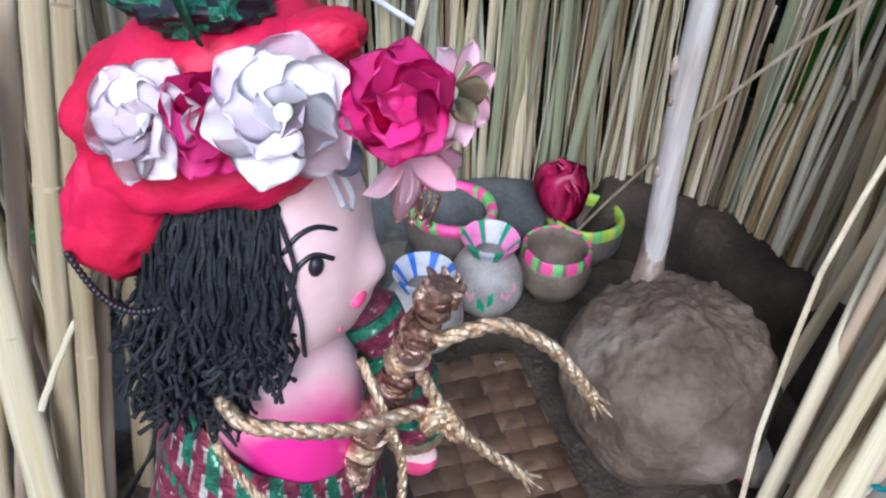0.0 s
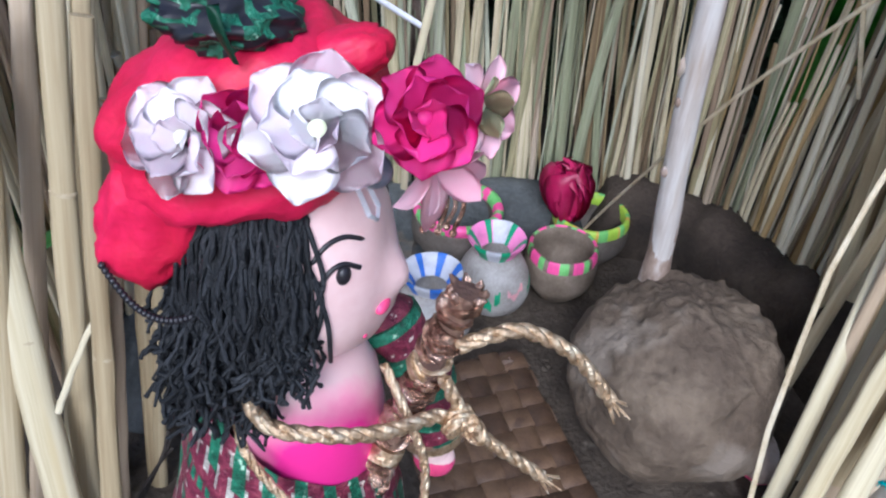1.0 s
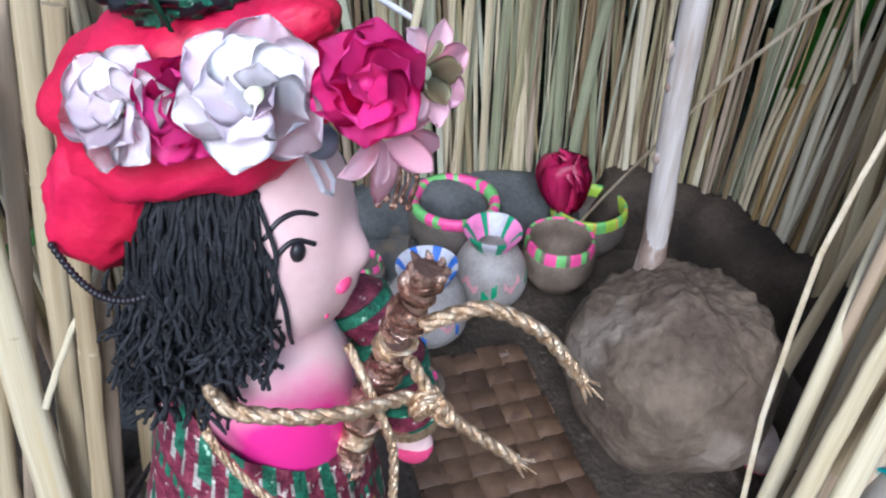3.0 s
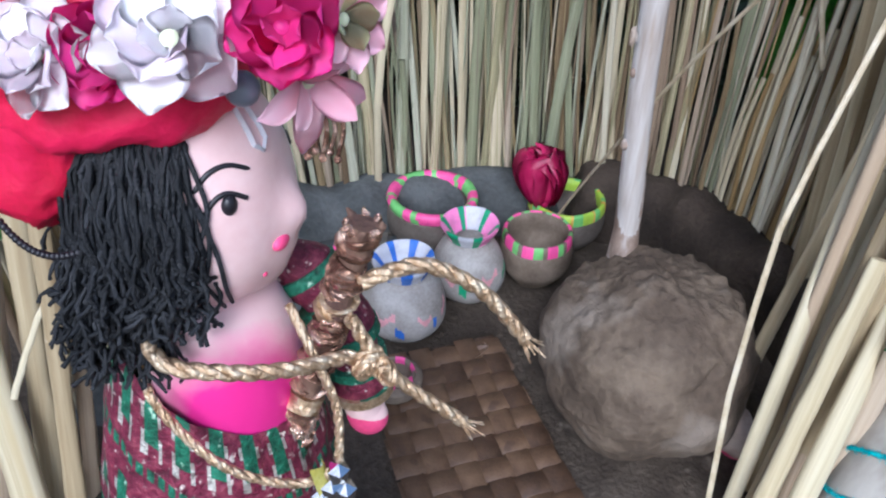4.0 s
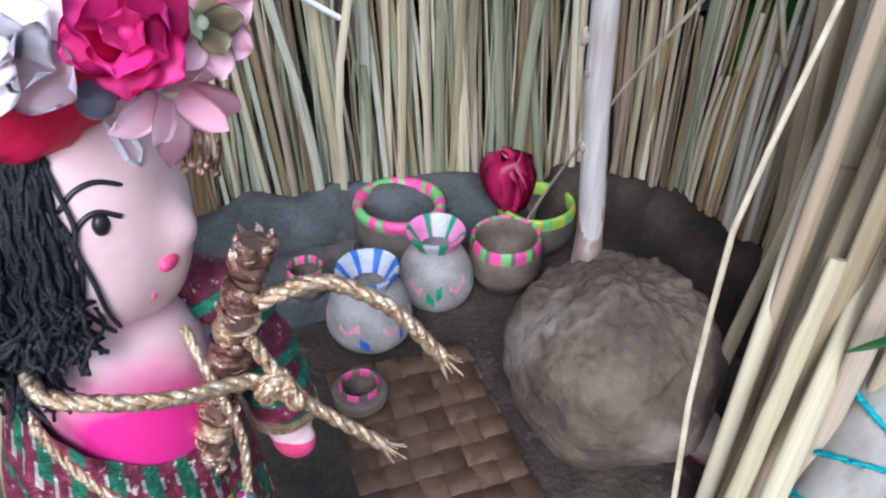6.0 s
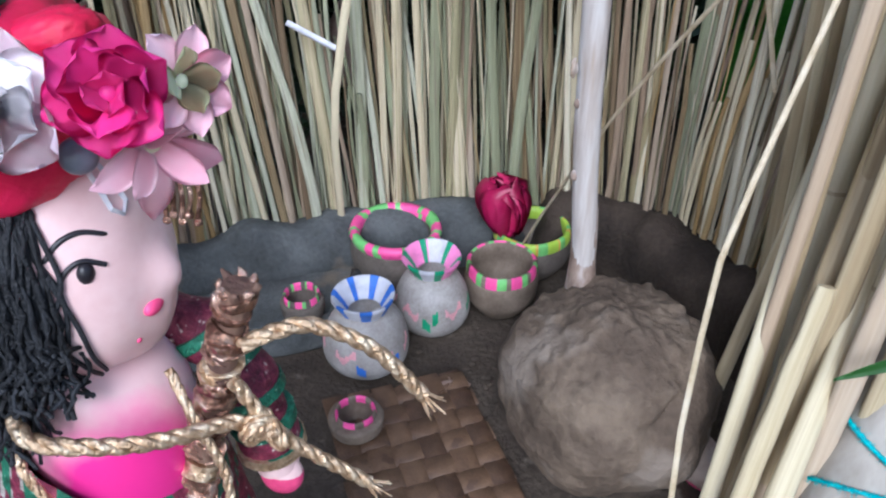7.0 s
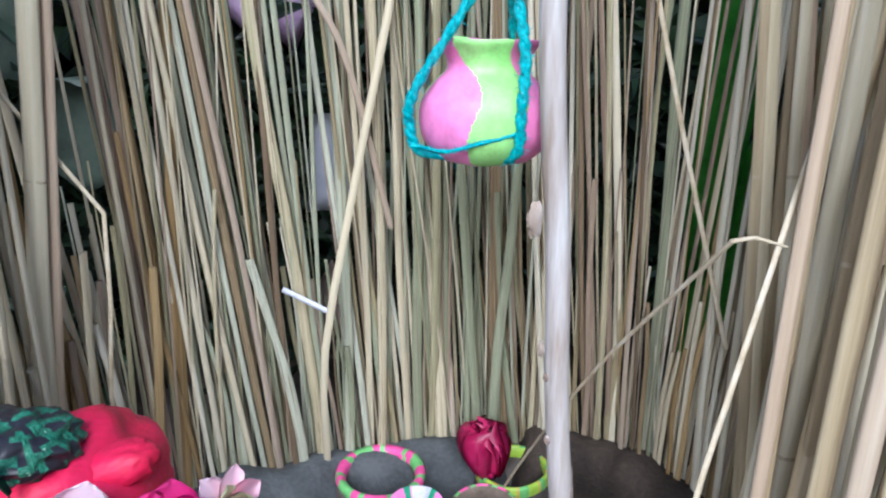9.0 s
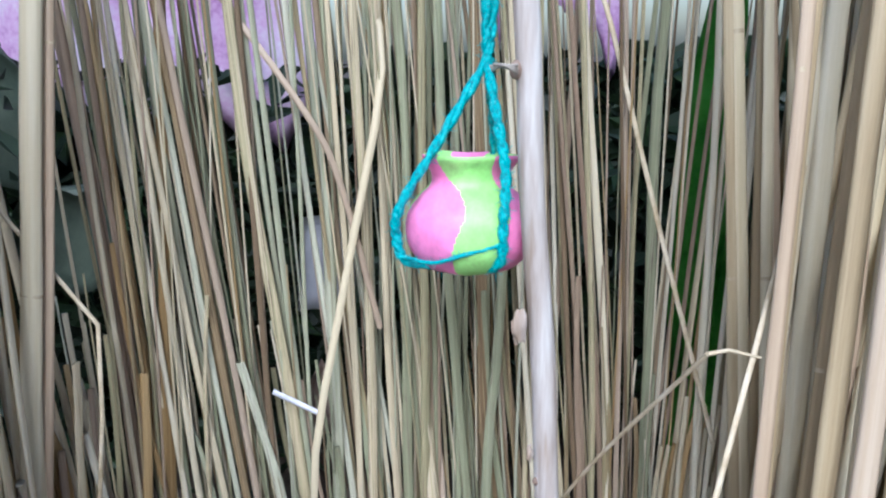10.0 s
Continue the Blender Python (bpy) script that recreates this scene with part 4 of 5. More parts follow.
for p in ((-0.0325, 0.2010, 0.1392), (-0.0335, 0.2000, 0.1362), (-0.0312, 0.2005, 0.1350), (-0.0350, 0.1995, 0.1345)):
    bm = bmesh.new()
    bmesh.ops.create_icosphere(bm, subdivisions=1, radius=0.0022)
    for v in bm.verts:
        v.co += Vector(p)
    part("jewel", bm, JEWEL, necklace, "faceted silver jewel", smooth=False)

# ---- tinsel-wrapped twig with gold cords ----
TW0, TW1 = Vector((-0.0312, 0.2130, 0.1812)), Vector((-0.0520, 0.2130, 0.0900))
bm = bmesh.new()
tube(bm, [TW0.lerp(TW1, k / 24) + Vector((0.0006 * noise.noise((k * 0.5, 1, 0)), 0, 0)) for k in range(25)], [0.0022 + 0.0005 * noise.noise((k * 0.8, 0, 3)) for k in range(25)], 14)
twig = thing("twig", bm, BARK, "short dark twig wrapped in copper foil and gold cord", "twig")
rnd = random.Random(8)
for k in range(15):
    t = 0.04 + k * 0.040 + rnd.uniform(-0.01, 0.01)
    p = TW0.lerp(TW1, t)
    d = (TW1 - TW0).normalized()
    bm = bmesh.new()
    for i in range(3):
        tilt = Vector((rnd.uniform(-0.5, 0.5), rnd.uniform(-0.5, 0.5), 0)) * 0.002
        tube(bm, [p + d * (0.0011 * i) - d * 0.0007 + tilt * 0.4, p + d * (0.0011 * i) + d * 0.0005 + tilt], [0.0029 + rnd.uniform(-0.0002, 0.0005), 0.0028 + rnd.uniform(-0.0002, 0.0004)], 12)
    lump(bm, 0.0005, 500, k)
    part("foil_wrap", bm, GOLD if k in (3, 9) else COPPER, twig, "crumpled metallic wrapping")
for k in range(8):
    a = k * 0.785
    bm = bmesh.new()
    q = TW0 + Vector((0.0021 * math.cos(a), 0.0021 * math.sin(a), -0.001))
    tube(bm, [q, q + Vector((0.0007 * math.cos(a), 0.0007 * math.sin(a), 0.0006 + 0.0008 * rnd.random())), q + Vector((0.0014 * math.cos(a) + rnd.uniform(-0.0012, 0.0012), 0.0012 * math.sin(a), 0.0006 + 0.0013 * rnd.random() ** 2))], [0.0009, 0.0007, 0.0002], 5)
    part("foil_shred", bm, COPPER if k % 3 else BARK, twig, "torn foil end")
for n, r, pts in (("cord", 0.00125, [(-0.0310, 0.2115, 0.1712), (-0.0270, 0.2120, 0.1735), (-0.0210, 0.2140, 0.1738), (-0.0123, 0.2150, 0.1690), (-0.0040, 0.2150, 0.1598)]),
                  ("cord", 0.00115, [(-0.0325, 0.2105, 0.1650), (-0.0290, 0.2105, 0.1585), (-0.0237, 0.2110, 0.1512), (-0.0119, 0.2120, 0.1415)]),
                  ("cord", 0.00125, [(-0.0640, 0.2080, 0.1640), (-0.0576, 0.1985, 0.1640), (-0.0480, 0.1985, 0.1630), (-0.0400, 0.2020, 0.1612), (-0.0325, 0.2085, 0.1582), (-0.0280, 0.2095, 0.1560)])):
    bm = bmesh.new()
    rope(bm, pts, r, 0, 700, 9 if pts[-1][0] > -0.02 else 0, 4)
    part(n, bm, GOLD, twig, "twisted gold cord")
bm = bmesh.new()
for k in range(4):
    c = Vector((-0.0290 + 0.0007 * k, 0.2090, 0.1568 - 0.0004 * k))
    rope(bm, [c + Vector((0.0019 * math.cos(a), 0.0016 * math.sin(a * 1.3 + k), 0.0019 * math.sin(a))) for a in [i * 1.05 + k for i in range(6)]], 0.0009)
part("knot", bm, GOLD, twig, "knotted gold cord")


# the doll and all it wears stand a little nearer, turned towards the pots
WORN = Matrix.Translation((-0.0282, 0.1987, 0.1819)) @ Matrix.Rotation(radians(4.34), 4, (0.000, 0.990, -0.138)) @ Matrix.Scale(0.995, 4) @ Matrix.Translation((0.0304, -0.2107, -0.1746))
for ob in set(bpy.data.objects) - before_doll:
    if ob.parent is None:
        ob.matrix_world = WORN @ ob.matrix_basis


# ---- doorway stalks, grey stick and tan lump ----
def stalk(name, p0, p1, w, mat_, label, group, bow=0.0, seed=0, flat=0.6):
    bm = bmesh.new()
    p0, p1 = Vector(p0), Vector(p1)
    ln = (p1 - p0).length
    n = 22
    m = Matrix.Translation(p0) @ Vector((0, 0, 1)).rotation_difference(p1 - p0).to_matrix().to_4x4()
    side = Vector((noise.noise((seed, 0.3, 0)), noise.noise((0.3, seed, 0)), 0))
    mid = lambda t: side * bow * math.sin(math.pi * t) + Vector((0.0007 * noise.noise((t * 5, seed, 0)), 0, ln * t))
    rings = tube(bm, [mid(k / n) for k in range(n + 1)], [w * (1 - 0.25 * k / n) * (1 + 0.14 * noise.noise((k * 0.5, seed * 1.3, 1))) for k in range(n + 1)], 14, 0, flat)
    for r in rings:
        for k, v in enumerate(r):
            v.co += (v.co - Vector((0, 0, v.co.z))) * 0.09 * noise.noise((k * 0.9 + seed * 3, 0.4, v.co.z * 6))
    ob = thing(name, bm, mat_, label, "reed", group, m=m)
    t = 0.30 + 0.22 * (seed % 3)
    j = bmesh.new()
    ww = w * (1 - 0.25 * t)
    tube(j, [mid(t) + Vector((0, 0, h)) for h in (-0.0008, -0.0002, 0.0002, 0.0008)], [ww * 0.98, ww * 1.02, ww * 1.02, ww * 0.98], 14, 0, flat)
    part("joint", j, JOINT, ob)
    return ob


JAMB = "reed stalks of the doorway"
for k, (p0, p1, w, m_) in enumerate((
        ((0.0867, 0.2761, -0.004), (0.1561, 0.3822, 0.4200), 0.0032, STALK_PALE),
        ((0.0898, 0.2679, -0.004), (0.1849, 0.3900, 0.4200), 0.0050, STALK),
        ((0.0863, 0.2588, -0.004), (0.1114, 0.2920, 0.1187), 0.0040, STALK_PALE),
        ((0.0859, 0.2432, -0.004), (0.2265, 0.4246, 0.4200), 0.0044, STALK_PALE),
        ((0.1187, 0.2703, -0.004), (0.1532, 0.3346, 0.2000), 0.0036, STALK),
        ((0.1041, 0.2748, -0.004), (0.1864, 0.3993, 0.4200), 0.0040, STALK_ROSY),
        ((0.1099, 0.2840, -0.0040), (0.1297, 0.3100, 0.4051), 0.0040, STALK),
        ((0.1161, 0.2740, -0.0040), (0.1349, 0.2980, 0.4039), 0.0042, STALK_ROSY),
        ((0.1224, 0.2829, -0.0040), (0.1416, 0.3100, 0.4052), 0.0040, STALK_PALE),
        ((0.1277, 0.2741, -0.0040), (0.1437, 0.2950, 0.4037), 0.0044, STALK),
        ((0.0980, 0.2940, -0.0040), (0.1141, 0.3220, 0.4062), 0.0026, STALK_ROSY),
        ((0.1051, 0.2991, -0.0040), (0.1188, 0.3240, 0.4064), 0.0030, STALK),
        ((0.1146, 0.2991, -0.0040), (0.1355, 0.3240, 0.4065), 0.0034, STALK),
        ((0.1239, 0.3185, -0.004), (0.1671, 0.3638, 0.42), 0.0062, STALK_PALE),
        ((0.1282, 0.3295, -0.004), (0.1449, 0.3589, 0.42), 0.0046, STALK_PALE),
        ((0.1534, 0.3312, -0.004), (0.1731, 0.3711, 0.42), 0.0050, STALK_PALE),
        ((0.0953, 0.3193, -0.004), (0.1763, 0.3772, 0.42), 0.0030, STALK))):
    stalk("reed_stalk", p0, p1, w, m_, "upright pale dry reed stalk at the doorway", JAMB, 0.004, k + 1)
for k, (p0, p1, w, m_) in enumerate((
        ((-0.1512, 0.2551, -0.0040), (-0.1510, 0.2886, 0.1960), 0.0062, STALK_PALE),
        ((-0.1542, 0.2681, -0.0040), (-0.1267, 0.2876, 0.1960), 0.0046, STALK),
        ((-0.1783, 0.2771, -0.0040), (-0.1398, 0.2977, 0.1920), 0.0040, STALK_ROSY),
        ((-0.1414, 0.2563, -0.0040), (-0.1150, 0.2770, 0.1960), 0.0036, STALK),
        ((-0.1563, 0.3002, -0.0040), (-0.1328, 0.3130, 0.1550), 0.0030, STALK_ROSY),
        ((-0.1402, 0.2949, -0.0040), (-0.1253, 0.3122, 0.1550), 0.0032, STALK),
        ((-0.1767, 0.2580, -0.0040), (-0.1408, 0.2801, 0.1960), 0.0050, STALK),
        ((-0.1892, 0.2693, -0.0040), (-0.1635, 0.2970, 0.1920), 0.0052, STALK_PALE),
        ((-0.2090, 0.2818, -0.0040), (-0.1724, 0.3028, 0.1920), 0.0050, STALK),
        ((-0.1383, 0.2936, -0.0040), (-0.1188, 0.3127, 0.1550), 0.0028, STALK),
        ((-0.1588, 0.2846, -0.0040), (-0.1301, 0.3101, 0.1920), 0.0034, STALK),
        ((-0.1498, 0.2843, -0.0040), (-0.1347, 0.3175, 0.1550), 0.0030, STALK_ROSY),
        ((-0.1679, 0.2847, -0.0040), (-0.1346, 0.3089, 0.1920), 0.0030, STALK_PALE),
        ((-0.1435, 0.2620, 0.0793), (-0.1221, 0.2750, 0.1239), 0.0011, STALK_PALE))):
    stalk("reed_stalk", p0, p1, w, m_, "upright pale dry reed stalk tied beside the doorway", JAMB, 0.004, k + 31)
for k, (p0, p1, w, m_) in enumerate((
        ((0.1459, 0.3857, -0.0040), (0.1072, 0.3818, 0.4229), 0.0032, STALK),
        ((0.1512, 0.3848, -0.0040), (0.1100, 0.3809, 0.4228), 0.0032, STALK_PALE),
        ((0.1561, 0.3939, -0.0040), (0.1273, 0.3900, 0.4231), 0.0039, STALK),
        ((0.1595, 0.3856, -0.0040), (0.1239, 0.3817, 0.4228), 0.0030, STALK_PALE),
        ((0.1672, 0.3850, -0.0040), (0.1220, 0.3811, 0.4228), 0.0028, STALK_ROSY),
        ((0.1727, 0.3940, -0.0040), (0.1395, 0.3901, 0.4231), 0.0040, STALK_PALE),
        ((0.1813, 0.3925, -0.0040), (0.1344, 0.3886, 0.4231), 0.0030, STALK),
        ((0.1825, 0.3904, -0.0040), (0.1442, 0.3865, 0.4230), 0.0041, STALK_PALE),
        ((0.1937, 0.3935, -0.0040), (0.1415, 0.3896, 0.4231), 0.0036, STALK_PALE),
        ((-0.1813, 0.3900, -0.0040), (-0.1153, 0.3860, 0.4233), 0.0049, STALK_PALE),
        ((-0.1757, 0.3930, -0.0040), (-0.1111, 0.3890, 0.4234), 0.0030, STALK_ROSY))):
    stalk("reed_stalk", p0, p1, w, m_, "upright dry reed stalk inside the side wall", "reed stalks inside the side wall", 0.003, k + 61)
bm = bmesh.new()
for k in range(3):
    tube(bm, smooth_line([(-0.1800, 0.2640, 0.022 + 0.003 * k), (-0.1560, 0.2490, 0.020), (-0.1400, 0.2560, 0.021 - 0.003 * k), (-0.1340, 0.2900, 0.018), (-0.1300, 0.2960, 0.021 + 0.005 * k)], 6), 0.0007, 6)
thing("twine", bm, TWINE, "dark twine tied round the doorway reeds", "twine")

STICK0, STICK1 = Vector((0.1126, 0.2561, -0.004)), Vector((0.1656, 0.3105, 0.17))
bm = bmesh.new()
tube(bm, [STICK0.lerp(STICK1, k / 20) for k in range(21)], [0.0125 - 0.0015 * k / 20 + 0.0004 * noise.noise((k, 0, 0)) for k in range(21)], 24)
stick = thing("grey_stick", bm, WOOD_GREY, "thick smooth grey stick leaning by the doorway", "stick")
bm = bmesh.new()
ax0, ax1 = STICK0, STICK1
for t0, r in ((0.26, 0.0131), (0.32, 0.0131), (0.42, 0.0129)):
    q = []
    d = (ax1 - ax0).normalized()
    u = d.cross(Vector((0, 1, 0))).normalized()
    v = d.cross(u)
    for i in range(17):
        a = i / 16 * 2 * math.pi
        q.append(ax0.lerp(ax1, t0) + d * 0.006 * math.sin(a + t0 * 20) + (u * math.cos(a) + v * math.sin(a)) * r)
    yarn(bm, q, 0.0009, int(t0 * 100))
thing("yarn_tie", bm, TEAL, "teal glitter yarn wound round the grey stick", "yarn")
bm = bmesh.new()
rows = []
for k in range(9):
    t = k / 8
    p = Vector((0.1068 + 0.030 * t, 0.2680 - 0.002 * t, 0.1051 + 0.010 * t + 0.004 * math.sin(t * 2)))
    w = 0.0030 * math.sin(math.pi * (0.06 + 0.8 * t))
    rows.append([bm.verts.new(p + Vector((0, -0.3 * s * s * w, s * w))) for s in (-1, 0, 1)])
for a, b in zip(rows, rows[1:]):
    for k in range(2):
        bm.faces.new((a[k], a[k + 1], b[k + 1], b[k]))
bmesh.ops.solidify(bm, geom=bm.faces[:], thickness=0.0003)
thing("leaf_blade", bm, LEAF, "fresh green leaf tip poking between the reeds", "leaf")
bm = bmesh.new()
ball(bm, (0.1033, 0.3194, 0.0095), (0.0080, 0.0120, 0.0105), 28, 18, lambda u: 1 if u.z < -0.35 and u.x < 0.2 else 0, lambda u: u * (1 + 0.1 * noise.noise(u * 2)))
thing("clay_lump", bm, [DRY_LEAF, LIP], "smooth tan clay lump with a red edge behind the reeds", "clay lump")

# ---- green blades by the doorway ----
for pts, w, label in (([(-0.2047, 0.3030, 0.0847), (-0.1638, 0.3060, 0.1060), (-0.1411, 0.3100, 0.1254), (-0.1243, 0.3200, 0.1466)], 0.0034, "long green grass blade arching across the doorway reeds"),
                      ([(-0.1917, 0.3200, 0.1070), (-0.1747, 0.3250, 0.1351), (-0.1660, 0.3330, 0.1570), (-0.1621, 0.3400, 0.1731)], 0.0026, "short green grass blade between the doorway reeds")):
    line = smooth_line(pts, 8)
    bm = bmesh.new()
    rows = [[bm.verts.new(p + Vector((0.2 * s * w, -0.4 * (1 - s * s) * w, s * w * math.sin(math.pi * (0.2 + 0.75 * i / len(line)))))) for s in (-1, 0, 1)] for i, p in enumerate(line)]
    for a, b in zip(rows, rows[1:]):
        for k in range(2):
            bm.faces.new((a[k], a[k + 1], b[k + 1], b[k]))
    bmesh.ops.solidify(bm, geom=bm.faces[:], thickness=0.0003)
    thing("grass_blade", bm, LEAF, label, "grass")

# ---- loose straws on the back wall ----
LOOSE = "loose bent straws in the wall"
for pts, r, m_, label in (
        ([(0.0650, 0.2372, -0.0040), (0.0684, 0.2620, 0.0617), (0.0695, 0.2700, 0.0829), (0.0717, 0.2770, 0.1118), (0.0743, 0.2830, 0.1343), (0.0819, 0.2920, 0.1539), (0.0965, 0.3050, 0.1972), (0.1213, 0.3271, 0.2708)], 0.00095, STRAW, "long thin pale straw curving before the doorway reeds"),
        ([(-0.1734, 0.4020, 0.2701), (-0.1594, 0.3976, 0.2507), (-0.1255, 0.3934, 0.2032), (-0.1282, 0.3920, 0.1644), (-0.1371, 0.3970, 0.1181), (-0.1540, 0.4370, 0.0254)], 0.0010, STRAW, "thin pale straw bent sharply before the wall"),
        ([(-0.0709, 0.4540, 0.1438), (-0.0481, 0.4530, 0.1313)], 0.0015, WHITE, "short white straw lying across the reeds"),
        ([(-0.0914, 0.4640, 0.3457), (-0.0481, 0.4540, 0.2841), (-0.0326, 0.4570, 0.2482), (-0.0169, 0.4670, 0.1710)], 0.0016, REED_ROSY, "reddish bent straw across the reeds"),
        ([(-0.0191, 0.4820, 0.3465), (-0.0110, 0.4660, 0.2999), (-0.0295, 0.4560, 0.2121), (-0.0508, 0.4480, 0.1128), (-0.0563, 0.4670, 0.0307)], 0.0020, REED_PALE, "long pale reed bent over at its top"),
        ([(0.0822, 0.4620, 0.3566), (0.0932, 0.4520, 0.3159), (0.1159, 0.4370, 0.2220), (0.1397, 0.4180, 0.1257)], 0.0012, STRAW, "thin straw leaning across the wall"),
        ([(0.1360, 0.3720, 0.3335), (0.1519, 0.3670, 0.2671), (0.1616, 0.3640, 0.2066)], 0.0022, REED_PALE, "broken pale straw leaning by the doorway")):
    bm = bmesh.new()
    tube(bm, smooth_line(pts, 3) if r > 0.0014 and len(pts) > 2 else [Vector(p) for p in pts], r, 7, 0, 0.6)
    thing("loose_straw", bm, m_, label, "straw", LOOSE)

# ---- behind the wall: leaves, paper, cloth, hedge ----
def broad_leaf(name, at, length, width, turn, tilt, mat_, label, group=""):
    me = petal_mesh(name, mat_, length, width, 0.25, 0.12, 0.1, 0.08, 6)
    ob = tagged(new(name, me), label, "leaf", group)
    ob.matrix_world = pose(*at, 90 + tilt, turn, 0)
    return ob


broad_leaf("broad_leaf", (-0.2085, 0.5300, 0.1850), 0.068, 0.062, 35, 0, LEAF_DULL, "dull grey-green broad leaf behind the reeds", "broad leaves behind the wall")
broad_leaf("broad_leaf", (-0.2544, 0.5700, 0.2336), 0.095, 0.075, 10, 0, LEAF_DULL, "dull grey-green broad leaf behind the reeds", "broad leaves behind the wall")
# Both tall blades carry their backlight in the leaf colour.
broad_leaf("broad_leaf", (0.1611, 0.5150, 0.1219), 0.25, 0.034, -2, 4, LEAF_BACKLIT, "tall green leaf blade behind the reeds, backlight put into its colour", "broad leaves behind the wall")
broad_leaf("broad_leaf", (0.1650, 0.5250, 0.0471), 0.17, 0.036, 6, 0, LEAF_BACKLIT, "tall green leaf blade behind the reeds, backlight put into its colour", "broad leaves behind the wall")
broad_leaf("dry_leaf", (-0.0518, 0.5060, 0.0922), 0.050, 0.018, 0, 0, DRY_LEAF, "dry tan leaf caught in the reeds")
bm = bmesh.new()
rows = [[bm.verts.new((-0.066 + 0.032 * i / 6 + 0.006 * j / 6, 0.514 + 0.004 * math.sin(i * 0.9 + j), 0.165 + 0.055 * j / 6)) for i in range(7)] for j in range(7)]
for a, b in zip(rows, rows[1:]):
    for k in range(6):
        bm.faces.new((a[k], a[k + 1], b[k + 1], b[k]))
bmesh.ops.solidify(bm, geom=bm.faces[:], thickness=0.0003)
thing("paper_scrap", bm, PAPER, "scrap of pale printed paper behind the reeds", "paper")
for x0, x1, z0, z1, y, label in ((-0.34, -0.055, 0.265, 0.46, 0.66, "lilac and white crumpled cloth behind the wall"), (0.05, 0.16, 0.318, 0.46, 0.66, "lilac and white crumpled cloth behind the wall")):
    bm = bmesh.new()
    rows = [[bm.verts.new((x0 + (x1 - x0) * i / 24, y + 0.012 * noise.noise((i * 0.5, j * 0.2, y)), z0 + (z1 - z0) * j / 14 + (0.050 * noise.noise((i * 0.45, y, x0)) + 0.012 * math.sin(i * 0.8)) * max(0, 1 - j / 5))) for i in range(25)] for j in range(15)]
    for a, b in zip(rows, rows[1:]):
        for k in range(24):
            bm.faces.new((a[k], a[k + 1], b[k + 1], b[k]))
    bmesh.ops.solidify(bm, geom=bm.faces[:], thickness=0.0008)
    thing("cloth", bm, LILAC, label, "cloth")

# Leaves behind the wall; big deep ones added to keep the gaps dark.
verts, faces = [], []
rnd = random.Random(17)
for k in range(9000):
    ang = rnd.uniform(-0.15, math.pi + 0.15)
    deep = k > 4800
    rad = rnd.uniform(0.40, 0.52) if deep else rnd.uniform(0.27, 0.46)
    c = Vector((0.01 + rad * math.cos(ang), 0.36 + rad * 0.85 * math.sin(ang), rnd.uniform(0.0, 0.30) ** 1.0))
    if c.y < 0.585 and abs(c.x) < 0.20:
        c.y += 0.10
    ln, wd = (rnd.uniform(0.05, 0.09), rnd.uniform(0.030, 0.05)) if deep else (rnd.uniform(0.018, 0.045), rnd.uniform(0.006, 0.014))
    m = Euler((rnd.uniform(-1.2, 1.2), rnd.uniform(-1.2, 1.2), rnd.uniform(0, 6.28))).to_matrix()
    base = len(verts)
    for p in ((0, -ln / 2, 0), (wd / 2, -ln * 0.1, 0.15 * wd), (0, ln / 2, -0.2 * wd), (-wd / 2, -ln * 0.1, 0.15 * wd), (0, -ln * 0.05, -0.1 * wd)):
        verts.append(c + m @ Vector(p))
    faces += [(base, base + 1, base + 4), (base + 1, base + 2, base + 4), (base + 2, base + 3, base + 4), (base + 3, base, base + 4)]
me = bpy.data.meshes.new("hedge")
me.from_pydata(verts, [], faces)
me.materials.append(LEAF_SHADED)
tagged(new("hedge", me), "green plants close behind the hut, near-black to paint the gaps' shade", "plants", kind="stuff")


# ---- reed walls ----
def reed_mesh(mat_, seed, split=False):
    """A dry stalk of unit width and length: bowed, tapered, with a joint or two."""
    bm = bmesh.new()
    rnd = random.Random(seed)
    b1, b2 = rnd.uniform(-1.6, 1.6), rnd.uniform(-0.6, 0.6)
    joints = [rnd.uniform(0.15, 0.45), rnd.uniform(0.55, 0.9)]
    ts = sorted({*[k / 9 for k in range(10)], *[j + d for j in joints for d in (-0.006, 0.0, 0.006)]})
    rings = []
    for t in ts:
        w = 0.5 * (1.08 - 0.28 * t) * (1.06 if any(abs(t - j) < 0.003 for j in joints) else 1) * (1 + 0.16 * noise.noise((t * 5, seed * 1.7, 4)))
        cx = b1 * math.sin(math.pi * t) * 0.6 + b2 * math.sin(2 * math.pi * t) + 0.12 * noise.noise((t * 6, seed, 0))
        cy = 0.5 * b2 * math.sin(math.pi * t)
        rings.append([bm.verts.new((cx + w * x, cy + w * y, t)) for x, y in ((-1, 0), (-0.62, -0.55), (0.1, -0.72), (0.72, -0.5), (1, 0.05), (0.5, 0.6), (-0.5, 0.6))])
    for a, b in zip(rings, rings[1:]):
        for k in range(7):
            bm.faces.new((a[k], a[(k + 1) % 7], b[(k + 1) % 7], b[k]))
    bm.faces.new(rings[0][::-1]), bm.faces.new(rings[-1])
    return finish("reed", bm, mat_)


KINDS = [(REED, 10), (REED_GREEN, 8), (REED_PALE, 5), (REED_ROSY, 4), (REED_DARK, 5), (REED_AMBER, 4)]
MESHES = {m_.name: [reed_mesh(m_, 50 * i + v) for v in range(n)] for i, (m_, n) in enumerate(KINDS)}
rnd = random.Random(3)
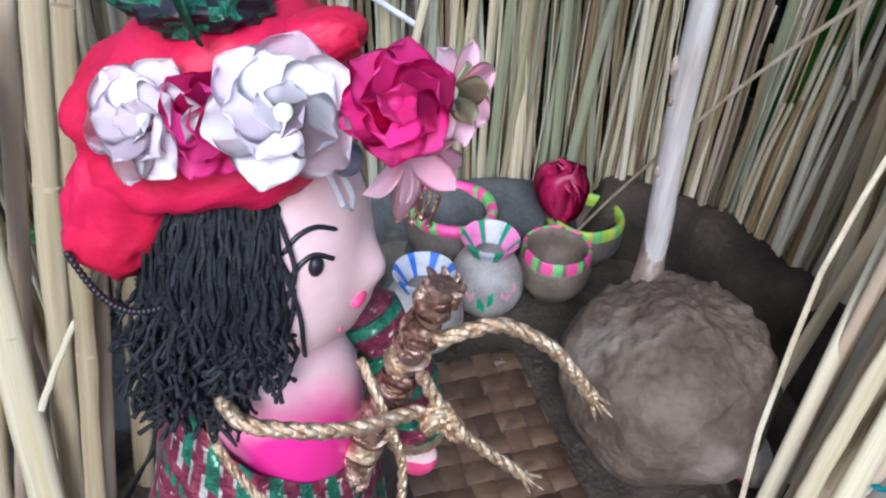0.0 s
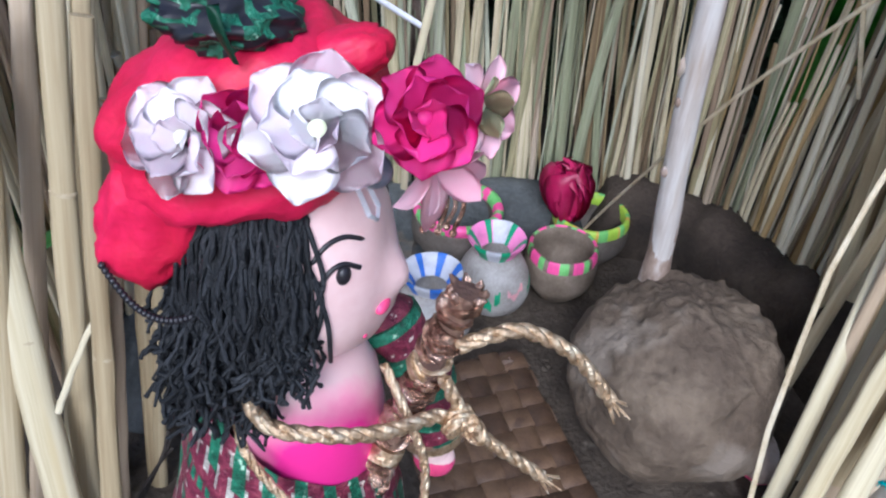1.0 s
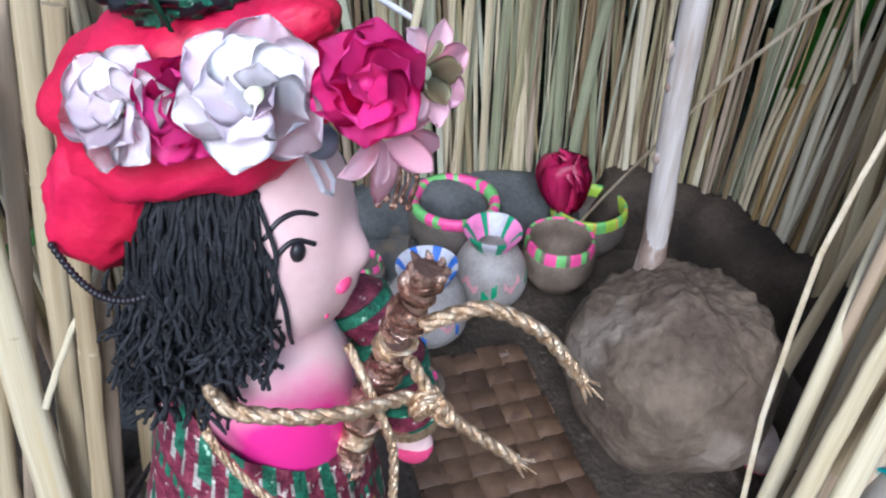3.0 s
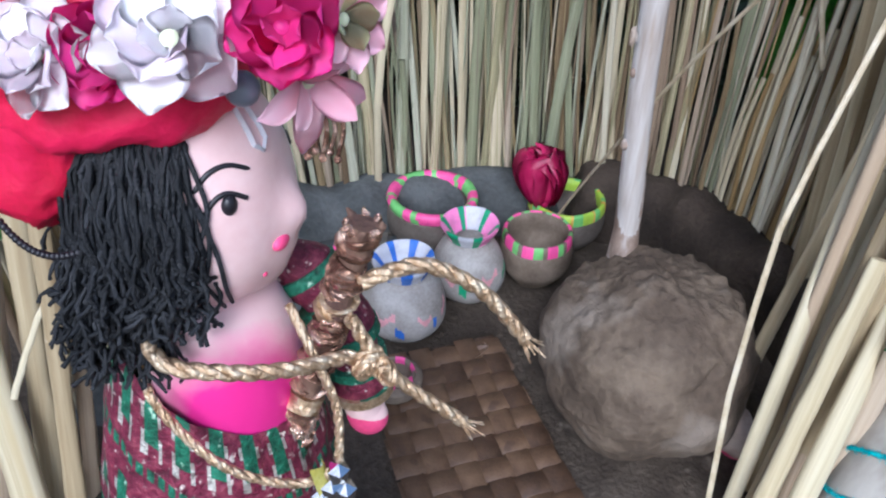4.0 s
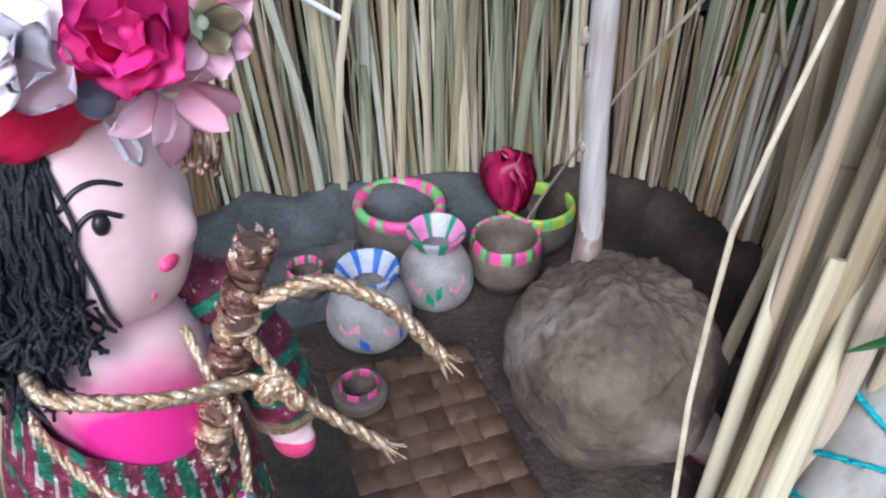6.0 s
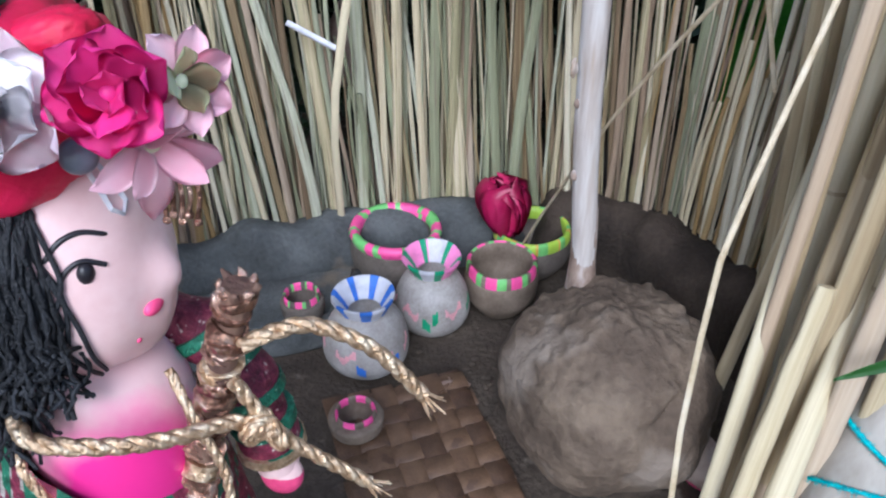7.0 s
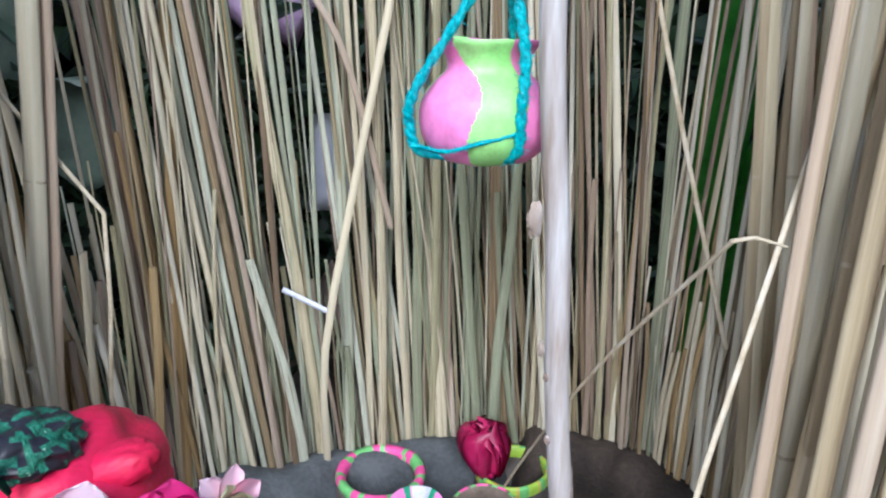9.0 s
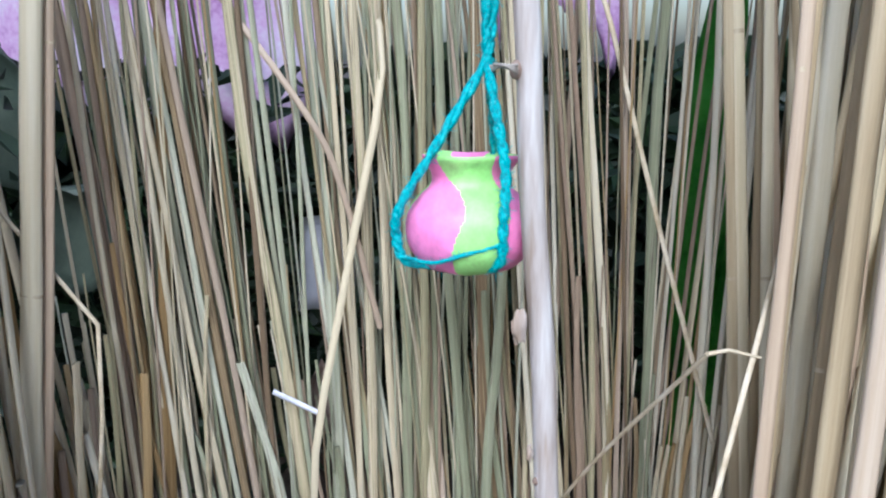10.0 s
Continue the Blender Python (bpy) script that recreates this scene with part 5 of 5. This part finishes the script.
CUT = ((-0.079, -0.066, 0.21), (-0.059, -0.043, 0.17), (-0.162, -0.135, 0.21), (-0.116, -0.109, 0.21), (0.068, 0.078, 0.21), (0.093, 0.100, 0.21), (-0.027, -0.024, 0.21), (0.119, 0.149, 0.15))


def lean_at(x):
    """Mean sideways lean of the reeds in degrees along the wall."""
    pts = ((-0.20, 2.0), (-0.14, 1.0), (-0.09, -1.8), (0.0, -1.6), (0.05, -3.5), (0.11, -3.5), (0.13, 1.0), (0.20, 4.0))
    for (a, u), (b, v) in zip(pts, pts[1:]):
        if a <= x <= b:
            return u + (v - u) * (x - a) / (b - a)
    return 2.0


def reed_wall(name, label, s0, s1, layers):
    wall = tagged(new(name), label, "reed wall", kind="structure")
    for count, depth, wmin, wmax, weights in layers:
        for k in range(count):
            s = s0 + (s1 - s0) * (k + rnd.uniform(0.1, 0.9)) / count
            p, d = along(WALL, s)
            high = p.x + 0.27 * math.tan(radians(lean_at(p.x)))
            outward = Vector((-d.y, d.x, 0))
            p = p + outward * (depth + rnd.uniform(-0.004, 0.004))
            kind = rnd.choices(["dry_reed", "greenish_reed", "pale_straw", "reddish_reed", "weathered_reed", "amber_reed"], weights(p.x))[0]
            w = wmin + (wmax - wmin) * rnd.random() ** 2.2
            h = rnd.uniform(0.36, 0.46)
            if rnd.random() < (0.16 if p.x < -0.11 else 0.03):
                h = rnd.uniform(0.15, 0.26)
            for a, b, top in CUT:
                if a < high < b and p.y > 0.40 and rnd.random() < (0.97 if a > 0.12 else 0.85):
                    h = rnd.uniform(0.6, 1.0) * top
            lean_x = lean_at(p.x) + rnd.gauss(0, 2.3)
            lean_y = 3.0 + rnd.gauss(0, 1.6)
            face = math.degrees(math.atan2(d.y, d.x)) + rnd.uniform(-25, 25)
            m = pose(p.x, p.y, 0.0, lean_y, lean_x, 0) @ pose(0, 0, 0, 0, 0, face) @ Matrix.Diagonal((w, w * rnd.uniform(0.6, 0.9), h, 1))
            part("reed", rnd.choice(MESHES[kind]), None, wall, m=m)
    return wall


# Dark reeds mid-wall stand in for shade; pale side reeds offset missing light.
green_mid = lambda x: (4, 8 if -0.13 < x < 0.045 else 2.0, 2.6 if -0.09 < x < 0.13 else 5.5, 1.8, 2.5 if 0.035 < x < 0.13 else 0.8 if x > -0.1 else 0.3, 3 if x < -0.11 else 0.4 if x < 0.05 else 1.2)
brown = lambda x: (5, 1.2, 1.5 if -0.1 < x < 0.1 else 8, 1.2, 2.5 if -0.1 < x < 0.13 else 0, 3.5 if x < -0.1 else 1)
right = lambda x: (4, 1, 12, 1, 0, 3)
reed_wall("wall_back", "wall of upright dry reeds and straw stalks", 0.20, 0.72,
          [(50, -0.002, 0.0030, 0.0074, green_mid), (206, 0.003, 0.0010, 0.0033, green_mid), (40, 0.012, 0.0016, 0.0050, brown)])
reed_wall("wall_left", "side wall of upright dry reed stalks", 0.0, 0.20, [(42, -0.002, 0.004, 0.0095, brown), (40, 0.008, 0.0030, 0.008, brown)])
reed_wall("wall_right", "side wall of upright dry reed stalks", 0.72, 1.0, [(64, -0.002, 0.0028, 0.0085, right), (120, 0.006, 0.0012, 0.0045, right), (30, 0.016, 0.003, 0.008, brown)])

# ---- crumbs on the floor ----
bm = bmesh.new()
rnd = random.Random(23)
for k in range(70):
    c = Vector((rnd.uniform(-0.05, 0.10), rnd.uniform(0.36, 0.44), 0.001))
    if (c.x - 0.0655) ** 2 + (c.y - 0.335) ** 2 < 0.0020:
        continue
    q = rnd.uniform(0.0004, 0.0014)
    ball(bm, c, (q * rnd.uniform(1, 2.2), q * rnd.uniform(1, 2), q * 0.6), 7, 5, 0, lambda u: u * (1 + 0.4 * noise.noise(u * 2 + Vector((k, 0, 0)))))
tagged(thing("clay_crumbs", bm, CLAY, "scattered crumbs of dry clay on the floor", "crumbs"), kind="stuff")
for x, y, turn, ln in ((0.0120, 0.3685, 70, 0.011), (-0.0080, 0.3630, -60, 0.014)):
    me = petal_mesh("bark_chip", DRY_LEAF, ln, ln * 0.45, 0.15, 0.1, 0.2, 0.2, turn)
    tagged(new("bark_chip", me), "flat tan bark chip lying on the clay floor", "chip", "bark chips on the floor").matrix_world = pose(x, y, 0.0022, 3, 0, turn)
